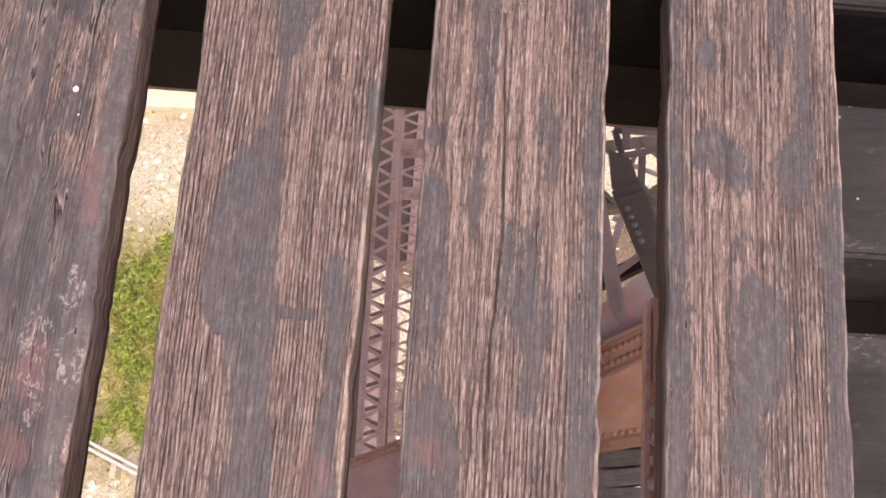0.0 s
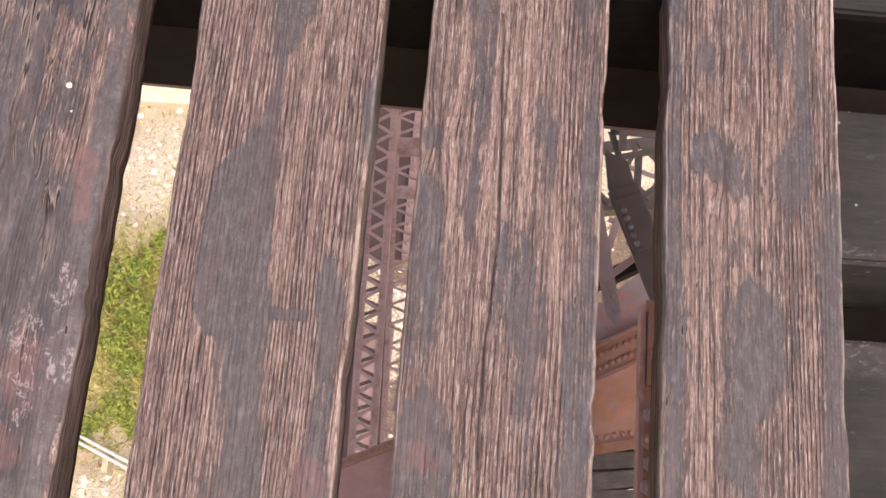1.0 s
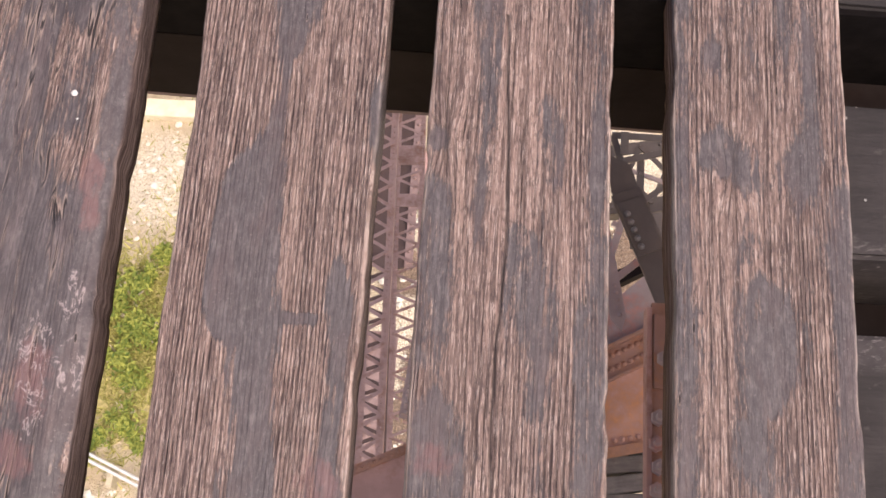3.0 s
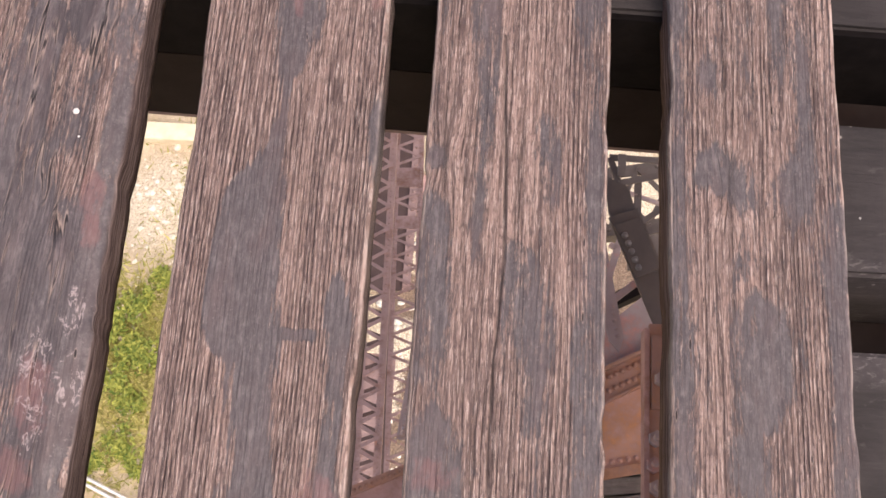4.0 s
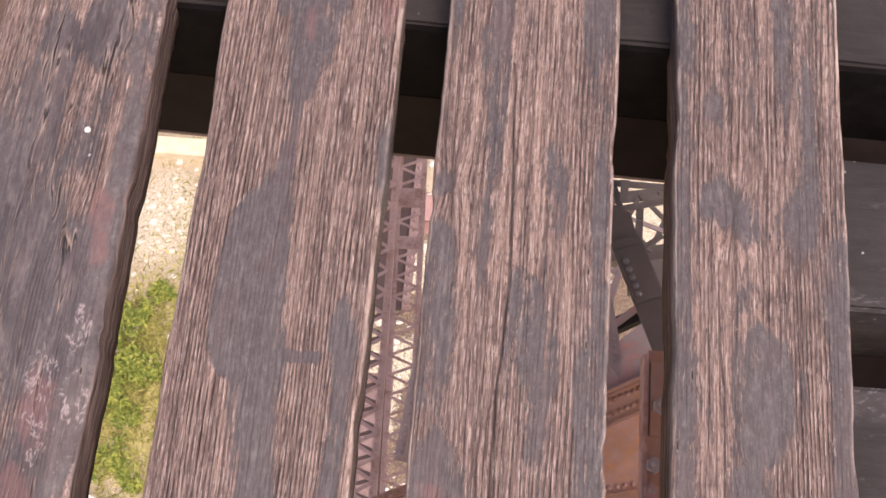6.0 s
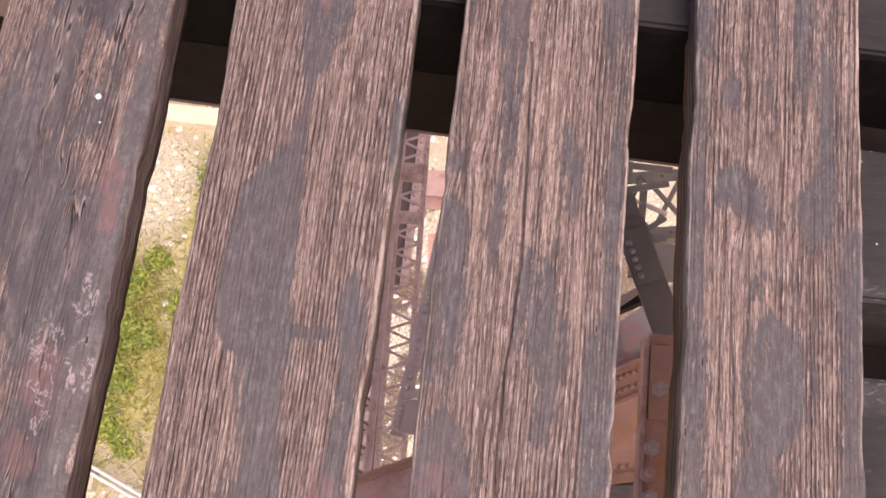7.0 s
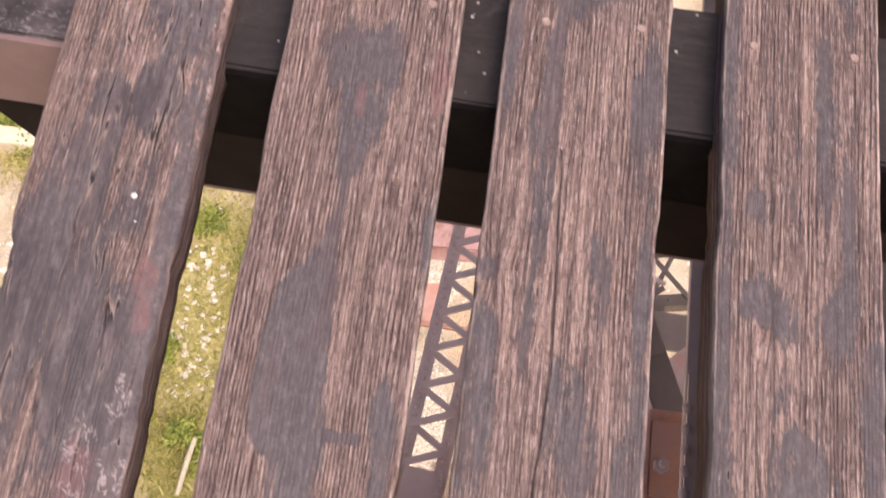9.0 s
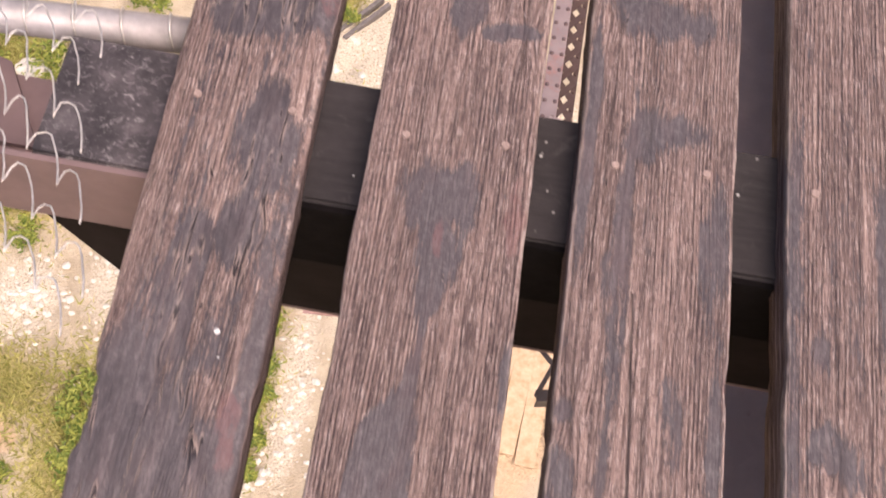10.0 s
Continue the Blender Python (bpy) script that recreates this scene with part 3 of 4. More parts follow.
for t in (0.05, 0.5, 0.95):
    part("support", boxed(-9.9 + t * 5.8 - 0.06, -9.9 + t * 5.8 + 0.06, 3.9 - t * 2.42, 4.2 - t * 2.42, GZ - 0.4, GZ + 0.39), BARK, pipes)

single("fallen_stick", rod(bmesh.new(), [(-4.93, 4.85, GZ + 0.25), (-4.98, 4.35, GZ + 0.3), (-5.06, 3.7, GZ + 0.22)], 0.055, 7), BARK, "bleached fallen branch lying in grass", "branch")

boards = thing("board_stack", "loose sunlit boards lying on bare ground", "boards")
for k in range(4):
    part("board", boxed(-0.21, 0.21, -1.3 + 0.15 * (k % 3), 1.4 - 0.1 * (k % 2), 0, 0.05, 0.006), TAN_BOARD, boards, m=pose(0.75 + 0.44 * k, 7.8 + 0.1 * (k % 2), ground_z(1.3, 7.8) + 0.22, 0, 0, -9 + 1.5 * k))



# ---- steelwork of the viaduct ----
DRAWN_AT, STANDS_AT = Vector((0.028, 0.306, 1.315)), Vector((0.0434, 0.2983, 1.3089))
LEAN_STEEL = Euler((radians(0.406), radians(0.581), radians(0.188))).to_matrix().to_4x4()


def drawn_in(s):
    """The tower's own axes: turned a little and set at a share s of the drawn depth."""
    return Matrix.Translation(STANDS_AT) @ LEAN_STEEL @ Matrix.Diagonal((s, s, s, 1)) @ Matrix.Translation(-DRAWN_AT)


LEG, PORTAL, CHORD = drawn_in(0.50), drawn_in(0.80), drawn_in(0.725)


def lattice_strut(p0, p1, width, pitch, flange, material, label, crossed=False, bar=0.045, name="lattice_strut", battens=(), axes=LEG):
    """Two riveted angle flanges joined by zigzag lacing bars."""
    root = thing(name, label, "steel strut", "viaduct lattice struts", at=axes @ frame_on(p0, p1))
    length = (Vector(p1) - Vector(p0)).length
    w = width / 2
    for s in (-1, 1):
        bm = bmesh.new()
        box(bm, *sorted((s * w, s * (w - flange))), 0, length, -0.008, 0.0)
        box(bm, *sorted((s * w, s * (w - 0.008))), 0, length, -0.10, -0.010)
        part("flange_angle", bm, material, root)
    n = int(length / pitch)
    run = math.hypot(width - flange, pitch)
    tilt = math.degrees(math.atan2(width - flange, pitch))
    me = mesh_from("lacing_bar", boxed(-bar / 2, bar / 2, -run / 2, run / 2, 0.0, 0.008), material)
    heads, small = [], []
    for i in range(n):
        y = (i + 0.5) * pitch
        if any(a - pitch * 0.3 < y < b + pitch * 0.3 for a, b in battens):
            continue
        for s in ((1, -1) if crossed else ((1,) if i % 2 else (-1,))):
            part("lacing_bar", me, material, root, m=pose(0, y, 0.0 if s > 0 else 0.009, 0, 0, s * tilt))
        for s in (-1, 1):
            heads.append((s * (w - flange * 0.5), i * pitch, 0.001))
            small.append((s * (w - flange * 0.5), (i + 0.5) * pitch, 0.001))
    for a, b in battens:
        part("batten_plate", boxed(-w + 0.004, w - 0.004, a, b, 0.001, 0.011), material, root)
        for k in range(7):
            for s in (-1, 1):
                heads.append((s * (w - flange * 0.45), a + (k + 0.5) * (b - a) / 7, 0.011))
    rivets(root, heads, 0.010, material)
    rivets(root, small, 0.009, material)
    return root


# deep lattice legs and struts seen between the planks
lattice_strut((-0.655, 1.035, -8.000), (-0.755, 4.686, -8.000), 0.229, 0.10, 0.06, BROWN, "brown riveted lattice strut with zigzag lacing", bar=0.030)
lattice_strut((-0.432, 1.354, -9.000), (-0.608, 5.548, -9.000), 0.285, 0.095, 0.052, BROWN, "heavy brown lattice strut with batten plates", bar=0.026, battens=((2.76, 2.89), (3.19, 3.39)))
lattice_strut((-0.829, 1.243, -10.000), (-0.989, 6.520, -10.000), 0.42, 0.12, 0.10, UMBER, "dark brown lattice strut of the tower", bar=0.036)
lattice_strut((-0.104, 0.98, -2.5), (0.085, 2.9, -2.5), 0.178, 0.0675, 0.046, TAUPE, "light lattice brace with zigzag bars under the deck", bar=0.024, battens=((0.015, 0.13),), axes=Matrix())
root = thing("splice_cover", "mauve cover plate bolted on the brace", "steel plate")
a = frame_on((0.228, 3.65, -3.972), (0.262, 5.0, -3.972))
part("plate", boxed(-0.046, 0.046, 0, 1.35, 0, 0.012, 0.002), FADED, root, m=a)
rivets(root, [(x, 0.05 + 0.105 * k, 0.012) for k in range(12) for x in (-0.028, 0.028)], 0.013, MAUVE, a)
lattice_strut((0.315, 3.75, -4.06), (0.350, 5.1, -4.06), 0.12, 0.12, 0.03, UMBER, "dark brown lattice beside the mauve cover plate", crossed=True, bar=0.034, axes=Matrix())
root = thing("leg_column", "dark brown riveted column behind the lattice struts", "steel column")
part("web_plate", boxed(-0.74, -0.355, 2.40, 3.6, -5.34, -5.32), UMBER, root)
part("side_angle", boxed(-0.74, -0.69, 2.40, 3.6, -5.319, -5.30), BROWN, root)
part("side_angle", boxed(-0.405, -0.355, 2.40, 3.6, -5.319, -5.30), BROWN, root)
part("foot_plate", boxed(-0.70, -0.41, 1.22, 2.0, -5.34, -5.32), BROWN, root, "faded brown foot plate")
rivets(root, [(x, 2.44 + 0.06 * k, -5.30) for k in range(19) for x in (-0.715, -0.38)], 0.012, BROWN)
# box strut coloured darker than the lattice as if shadowed
root = thing("tower_box_strut", "dark brown steel box strut of the tower", "steel strut", at=LEG)
part("top_plate", boxed(-1.16, -0.66, 4.75, 7.4, -12.02, -12.0), UMBER, root)
part("side_plate", boxed(-1.16, -1.14, 4.75, 7.4, -12.6, -12.021), UMBER, root)
part("side_plate", boxed(-0.68, -0.66, 4.75, 7.4, -12.6, -12.021), UMBER, root)


def rust_plate():
    root = thing("gusset_plate", "large orange rusted riveted gusset plate", "steel plate", at=PORTAL)
    bm = bmesh.new()
    slab(bm, [(0.25, 0.906), (1.15, 1.12), (1.15, 1.67), (0.25, 1.186)], -3.06, -3.04)
    part("plate", bm, ORANGE, root)
    bm = bmesh.new()
    slab(bm, [(0.25, 1.19), (1.15, 1.675), (1.15, 2.06), (0.25, 1.25)], -3.065, -3.045)
    part("upper_plate", bm, FADED, root, "grey-mauve plate with a pink faded top")
    a = frame_on((0.25, 1.186, -3.04), (1.1, 1.645, -3.04))
    bm = bmesh.new()
    box(bm, 0.0, 0.100, 0, 0.95, 0.001, 0.013)
    box(bm, -0.014, -0.001, 0, 0.95, 0.0, 0.05)
    box(bm, 0.101, 0.112, 0, 0.95, 0.0, 0.022)
    part("stiffener_angle", bm, RUSTY, root, "rust-brown riveted angle", m=a)
    rivets(root, [(x, 0.014 + 0.027 * k, 0.013) for k in range(34) for x in (0.024, 0.072)], 0.0115, RUSTY, a)
    a = frame_on((0.25, 0.906, -3.04), (1.12, 1.113, -3.04))
    part("edge_angle", boxed(-0.01, 0.03, 0, 0.88, 0.002, 0.014), RUSTY, root, m=a)
    rivets(root, [(-0.032, 0.016 + 0.031 * k, 0.0) for k in range(28)], 0.011, ORANGE, a)


rust_plate()

stack = thing("timber_floor", "weathered grey timbers beneath the rusted plate", "timbers", at=PORTAL)
for k in range(11):
    part("timber", boxed(-0.7, 0.7, -0.035, 0.03, -0.1, 0, 0.006), GREY_BOARD, stack, m=pose(0.7, 1.03 - 0.072 * k, -3.10 - 0.012 * (k % 2), 0, 0, 4 + 3 * (k % 3)))


def chord_strip():
    root = thing("chord_flange", "rusted steel flange with big hexagon nuts", "steel flange", at=CHORD)
    part("flange", boxed(0.747, 1.05, 0.35, 1.55, -2.975, -2.955), RUSTY, root)
    part("lip", boxed(0.727, 0.746, 0.30, 1.53, -3.03, -2.945), PINK, root, "faded red lip")
    part("lap_plate", boxed(0.752, 1.04, 1.215, 1.50, -2.954, -2.935, 0.003), RUSTY, root)
    for x, y in ((0.770, 1.106), (0.762, 1.009), (0.772, 0.925), (0.764, 0.84), (0.772, 0.75), (0.764, 0.66), (0.790, 1.327)):
        bm = bmesh.new()
        bmesh.ops.create_cone(bm, cap_ends=True, segments=6, radius1=0.032, radius2=0.030, depth=0.035, matrix=Matrix.Translation((x, y, -2.918 if y > 1.2 else -2.938)))
        bmesh.ops.create_cone(bm, cap_ends=True, segments=8, radius1=0.016, radius2=0.013, depth=0.03, matrix=Matrix.Translation((x, y, -2.886 if y > 1.2 else -2.906)))
        part("nut", bm, FADED, root, "grey worn hexagon nut")


chord_strip()


def dark_diagonal():
    root = thing("diagonal_brace", "dark grey riveted diagonal steel brace", "steel brace", at=PORTAL)
    a = frame_on((0.755, 1.455, -2.80), (0.535, 1.989, -2.80))
    part("web", boxed(0.0, 0.12, 0.0, 0.50, -0.012, 0.0, 0.002), DARK, root, m=a)
    part("lap", boxed(0.004, 0.11, 0.24, 0.46, 0.001, 0.011, 0.002), DARK, root, m=a)
    rivets(root, [(0.028, 0.272 + 0.034 * k, 0.011) for k in range(5)], 0.0135, BOLT, a, 0.9)
    bm = bmesh.new()
    slab(bm, [(0.55, 2.10), (0.568, 1.945), (0.611, 1.863), (0.70, 1.875), (0.672, 1.96), (0.64, 2.06)], -2.835, -2.822)
    part("gusset", bm, DARK, root)
    b = frame_on((0.599, 1.37, -2.72), (0.535, 1.70, -2.72))
    bm = bmesh.new()
    slab(bm, [(-0.03, 0.05), (0.0, 0.0), (0.026, 0.05), (0.026, 0.5), (-0.03, 0.5)], -0.01, 0.0)
    part("pointed_bar", bm, FADED, root, m=b)
    rivets(root, [(0.004, 0.06 + 0.028 * k, 0) for k in range(5)], 0.009, FADED, b)


dark_diagonal()

lattice_strut((0.3, 2.39, -4.0), (1.9, 2.70, -4.0), 0.36, 0.20, 0.06, DARK, "dark crossed-lattice chord below the deck", crossed=True, bar=0.024, axes=PORTAL)
root = thing("splice_plate", "dark grey splice plate between braces", "steel plate", at=PORTAL)
part("plate", boxed(0.80, 1.7, 2.085, 2.275, -3.92, -3.90, 0.003), DARK, root)
rivets(root, [(0.83, 2.105 + 0.05 * k, -3.90) for k in range(4)], 0.016, DARK)
root = thing("cross_bars", "thin pale cross bars bolted between braces", "steel brace", at=PORTAL)
for wide, p, q in ((0.020, (0.641, 2.359), (0.90, 2.274)), (0.030, (0.702, 2.362), (0.90, 2.418)), (0.034, (0.79, 2.40), (0.785, 2.16)), (0.040, (0.70, 2.110), (0.90, 2.169)), (0.026, (0.79, 2.172), (0.894, 2.255)), (0.030, (0.664, 2.499), (0.707, 2.362)), (0.036, (0.713, 2.50), (0.712, 2.39)), (0.030, (0.66, 2.500), (0.92, 2.497))):
    z = -3.50 - 0.014 * rng.randrange(4)
    length = math.hypot(q[0] - p[0], q[1] - p[1])
    part("bar", boxed(-wide / 2, wide / 2, 0, length, 0, 0.01, 0.001), FADED if wide < 0.025 else DARK, root, m=frame_on((*p, z), (*q, z)))
root = thing("web_bars", "small grey bars behind the riveted brace", "steel brace", at=PORTAL)
for wide, p, q in ((0.030, (0.620, 1.812), (0.674, 2.006)), (0.030, (0.636, 1.709), (0.733, 1.793)), (0.024, (0.622, 1.953), (0.650, 1.937))):
    part("bar", boxed(-wide / 2, wide / 2, 0, math.hypot(q[0] - p[0], q[1] - p[1]), 0, 0.01, 0.001), FADED, root, m=frame_on((*p, -3.2), (*q, -3.2)))
root = thing("bearing_plate", "orange rusted bearing plate deep in the tower", "steel plate")
bm = bmesh.new()
slab(bm, [(-0.544, 4.973), (-0.125, 5.077), (-0.228, 5.619), (-0.614, 5.574)], -13.03, -13.0)
part("plate", bm, ORANGE, root)
part("rib", boxed(-0.5, 0.2, 4.98, 5.03, -12.999, -12.93), RUSTY, root)
# added black beam in place of the shade seen between the bars
root = thing("soot_beam", "black beam standing in for shade behind the brace", "steel girder", at=frame_on((0.40, 1.475, -2.6), (0.72, 1.655, -2.6)))
part("flange", boxed(-0.024, 0.024, 0, 0.36, -0.01, 0), SHADE_DARK, root)
part("web", boxed(-0.006, 0.006, 0, 0.36, -0.16, -0.011), SHADE_DARK, root)


def pink_plate():
    root = thing("cap_plate", "faded pink steel cap plate with riveted edge", "steel plate", at=LEG)
    bm = bmesh.new()
    slab(bm, [(-1.0, 0.2), (0.6, 0.35), (0.6, 1.73), (-1.0, 0.96)], -5.53, -5.50)
    part("plate", bm, PINK, root)
    a = frame_on((-0.98, 0.965, -5.5), (0.58, 1.71, -5.5))
    part("edge_angle", boxed(-0.03, 0.022, 0, 1.70, 0.001, 0.03), RUSTY, root, m=a)
    rivets(root, [(-0.004, 0.02 + 0.036 * k, 0.03) for k in range(46)], 0.011, RUSTY, a)
    part("rib", boxed(-0.9, 0.5, 0.8, 0.84, -5.499, -5.47), PINK, root, m=pose(0, 0, 0, 0, 0, 6))


pink_plate()

for a, b, w, mat, lab in (((-2.2, 6.65, -14), (0.3, 6.76, -14), 0.40, PINK, "faded red cross girder of the tower"),):
    root = thing("girder", lab, "steel girder", at=frame_on(a, b))
    ln = (Vector(b) - Vector(a)).length
    part("top_flange", boxed(-w / 2, w / 2, 0, ln, 0, 0.02), mat, root)
    part("web", boxed(-0.012, 0.012, 0, ln, -0.5, -0.001), mat, root)
    part("bottom_flange", boxed(-w / 2, w / 2, 0, ln, -0.521, -0.501), mat, root)


# ---- stringer, ties and outrigger ----
def stringer():
    root = thing("stringer", "mauve painted steel stringer under the ties", "steel girder")
    # wide black block added so the gaps between ties read as shade
    part("top_flange", boxed(0.56, 1.30, -2.5, 4.5, -0.565, -0.243, 0.003), SHADE_DARK, root)
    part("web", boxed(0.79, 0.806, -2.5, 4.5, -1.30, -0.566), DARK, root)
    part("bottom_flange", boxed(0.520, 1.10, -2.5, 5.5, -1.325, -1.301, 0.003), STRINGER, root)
    bm = bmesh.new()
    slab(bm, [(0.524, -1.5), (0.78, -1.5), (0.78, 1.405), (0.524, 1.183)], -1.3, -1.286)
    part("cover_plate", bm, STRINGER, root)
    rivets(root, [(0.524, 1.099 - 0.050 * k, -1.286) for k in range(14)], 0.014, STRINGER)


stringer()


def timber_mesh(length, wide, high, seed, bevel=0.006):
    """A sawn timber along x with uneven worn edges."""
    bm = boxed(0, length, -wide / 2, wide / 2, -high, 0)
    es = [e for e in bm.edges if abs((e.verts[0].co - e.verts[1].co).x) > 0.5 * length]
    bmesh.ops.subdivide_edges(bm, edges=es, cuts=40)
    across = [e for e in bm.edges if abs((e.verts[0].co - e.verts[1].co).y) > 0.5 * wide]
    bmesh.ops.subdivide_edges(bm, edges=across, cuts=11)
    bmesh.ops.bevel(bm, geom=[e for e in bm.edges if abs((e.verts[0].co - e.verts[1].co).x) > 1e-4 and len(e.link_faces) == 2 and e.calc_face_angle(0) > 0.5], offset=bevel, segments=2, affect="EDGES")
    for v in bm.verts:
        q = noise.noise_vector((v.co.x * 5 + seed, v.co.y * 9, v.co.z * 9))
        v.co.y += 0.0035 * q.y
        v.co.z += 0.0025 * q.z
    return mesh_from("timber", bm, TIE)


SKEW = -1.6


def tie(x, y, length, name="bridge_tie", label="dark creosoted bridge tie", wide=0.23, high=0.19, seed=0.0, skew=-1.0):
    return single(name, timber_mesh(length, wide, high, seed), TIE, label, "timber tie", "bridge ties", m=pose(x, y, -0.052, 0, 0, skew))


long_tie = tie(-0.80, 1.273, 2.6, "long_tie", "long dark bridge tie carrying the walkway planks", 0.208, 0.19, 1.0, SKEW)
longest = long_tie.data if long_tie.data else long_tie.children[0].data
longest.attributes.new("worn", "FLOAT", "POINT").data.foreach_set("value", [max(0.0, min(1.0, (0.30 - v.co.x) / 0.13)) for v in longest.vertices])
BRIDGE_TIES = []
for k, y in enumerate((0.888, 0.582, 0.276, -0.030, -0.336, -0.642, 1.595, 1.90)):
    BRIDGE_TIES.append(tie(0.40 if y < 1.2 else 0.62, y, 1.4, seed=3.0 + k, wide=0.210))
    tie_mesh = BRIDGE_TIES[-1].data
    # sun-bleached strips along an edge of some ties
    lit = {0: (-1, 0.034, 0.45), 1: (1, 0.048, 0.85)}.get(k, (1, 0.012, 0.3))
    tie_mesh.attributes.new("worn", "FLOAT", "POINT").data.foreach_set("value", [lit[2] * max(0.0, min(1.0, (lit[0] * v.co.y - 0.105 + lit[1]) / 0.008)) * (0.8 + 0.5 * noise.noise(v.co * 9)) for v in tie_mesh.vertices])


def flecks(timber, length, wide, count, seed):
    """Bird lime on the upper face of a timber, each splash a part."""
    pick = random.Random(seed)
    for _ in range(count):
        bm = bmesh.new()
        bmesh.ops.create_icosphere(bm, subdivisions=2, radius=pick.choice((0.0018, 0.0025, 0.0038)))
        for v in bm.verts:
            v.co *= 1 + 0.4 * noise.noise(v.co * 300 + Vector((seed, 0, 0)))
            v.co.z *= 0.25
        part("lime_fleck", bm, LIME, timber, "small white lime fleck", m=pose(pick.uniform(0.08, 0.5) * length, pick.uniform(-0.4, 0.4) * wide, 0.002, 0, 0, pick.uniform(0, 180)), smooth=True)


flecks(long_tie, 2.6, 0.19, 8, 3)
for k, timber in enumerate(BRIDGE_TIES):
    flecks(timber, 1.0, 0.19, 4, 20 + k)


def outrigger():
    """Steel bracket below the long tie that carries the fence side."""
    root = thing("outrigger_bracket", "mauve painted steel bracket under the long tie", "steel bracket", at=pose(-0.80, 1.287, -0.052, 0, 0, SKEW))
    part("fascia", boxed(-0.42, 0.30, -0.127, -0.118, -0.192, -0.002), MAUVE, root)
    # the fascia goes on under the planks, with their shade painted black
    part("tarred_face", boxed(0.302, 2.5, -0.127, -0.118, -0.192, -0.004), SHADE_BLACK, root, "face plate blackened as shade under the planks")
    part("top_plate", boxed(-0.42, 2.5, -0.115, 0.115, -0.212, -0.193), MAUVE, root)
    bm = bmesh.new()
    pts = [(-0.03, -0.213), (0.06, -0.424), (2.5, -0.424), (2.5, -0.213)]
    f = [bm.verts.new((x, -0.118, z)) for x, z in pts]
    b = [bm.verts.new((x, -0.104, z)) for x, z in pts]
    bm.faces.new(f), bm.faces.new(b[::-1])
    for i in range(4):
        bm.faces.new((f[i], b[i], b[(i + 1) % 4], f[(i + 1) % 4]))
    bmesh.ops.recalc_face_normals(bm, faces=bm.faces[:])
    # the web's shade under the deck is put into its colour
    part("web", bm, SHADE_DARK, root, "web plate coloured dark brown as shade")
    part("bottom_flange", boxed(0.06, 2.5, -0.118, 0.06, -0.435, -0.425), MAUVE, root)
    bm = bmesh.new()
    slab(bm, [(-0.42, -0.02), (-0.07, -0.02), (-0.16, 0.13), (-0.42, 0.20)], -0.191, -0.18)
    part("gusset", bm, MAUVE, root)


outrigger()


# ---- fence remains beside the walkway ----
def fence():
    root = thing("chain_link_fence", "sagging torn galvanised chain-link fence", "fence")
    part("bottom_rail", rod(bmesh.new(), [(-1.6, 1.405, -0.09), (-1.1, 1.413, -0.095), (-0.55, 1.439, -0.10)], 0.029, 14), PIPE, root, "grey steel pipe rail", smooth=True)
    corner, across, along = Vector((-0.823, 1.184, 0.030)), Vector((0.033, 0.006, 0.000)), Vector((0.018, -0.059, 0.000))
    for row in range(-5, 3):
        pts = []
        last = 3 - max(0, row) // 2 if row > -3 else 4
        for k in range(-5, last + 1):
            def at(u, v):
                return corner + across * (k + u / 66) + along * (0.95 * k + 1.75 * row + v / 100) + 0.007 * noise.noise_vector((row * 3.1, k * 1.7, u * 0.02))
            pts += [at(4, -75), at(6, -40), at(3, -12), at(0, 0)]
            if k < last:
                pts += [at(8, -12), at(25, -33), at(45, -38), at(60, -28), at(66, -8)]
        part("wire", rod(bmesh.new(), pts, 0.0015, 6), WIRE, root, smooth=True)
    for k in range(6):
        x = -1.05 + 0.075 * k
        pts = [(x + 0.02 * math.sin(t * 0.3), 1.415 + 0.045 * (x + 1.1) + 0.028 * math.cos(t), -0.094 + 0.028 * math.sin(t)) for t in np.linspace(-0.6, 4.4, 12)]
        part("tie_wire", rod(bmesh.new(), pts, 0.0022, 6), WIRE, root, smooth=True)


fence()


# ---- the walkway planks ----
PATCHES_1 = [(-0.491, 0.725, 0.041, 0.138), (-0.443, 0.728, 0.034, 0.069), (-0.43, 0.568, 0.041, 0.083), (-0.459, 0.467, 0.034, 0.083), (-0.384, 0.66, 0.017, 0.083), (-0.53, 0.95, 0.021, 0.069), (-0.541, 1.418, 0.05, 0.029), (-0.468, 1.224, 0.036, 0.072), (-0.579, 0.82, 0.043, 0.05), (-0.528, 1.002, 0.022, 0.072), (-0.476, 1.079, 0.022, 0.043), (-0.50, 1.47, 0.10, 0.05), (-0.585, 0.79, 0.045, 0.09)]
PATCHES_2 = [(-0.205, 1.034, 0.015, 0.048), (-0.203, 1.17, 0.04, 0.047), (-0.203, 1.091, 0.025, 0.05), (-0.083, 0.915, 0.014, 0.05), (-0.212, 1.49, 0.022, 0.043), (-0.135, 1.462, 0.040, 0.012), (-0.165, 1.452, 0.025, 0.012), (-0.239, 1.174, 0.024, 0.05), (-0.121, 0.687, 0.010, 0.031), (-0.167, 0.651, 0.026, 0.007)]
PATCHES_3 = [(-0.009, 0.888, 0.015, 0.014), (0.098, 1.33, 0.05, 0.025), (0.059, 1.299, 0.029, 0.022), (0.06, 1.541, 0.065, 0.018), (0.175, 1.146, 0.018, 0.086), (0.10, 1.52, 0.085, 0.028), (0.185, 0.86, 0.009, 0.14), (0.045, 1.15, 0.012, 0.15), (-0.012, 1.30, 0.010, 0.20), (0.075, 1.32, 0.04, 0.03), (0.002, 0.70, 0.018, 0.10)]
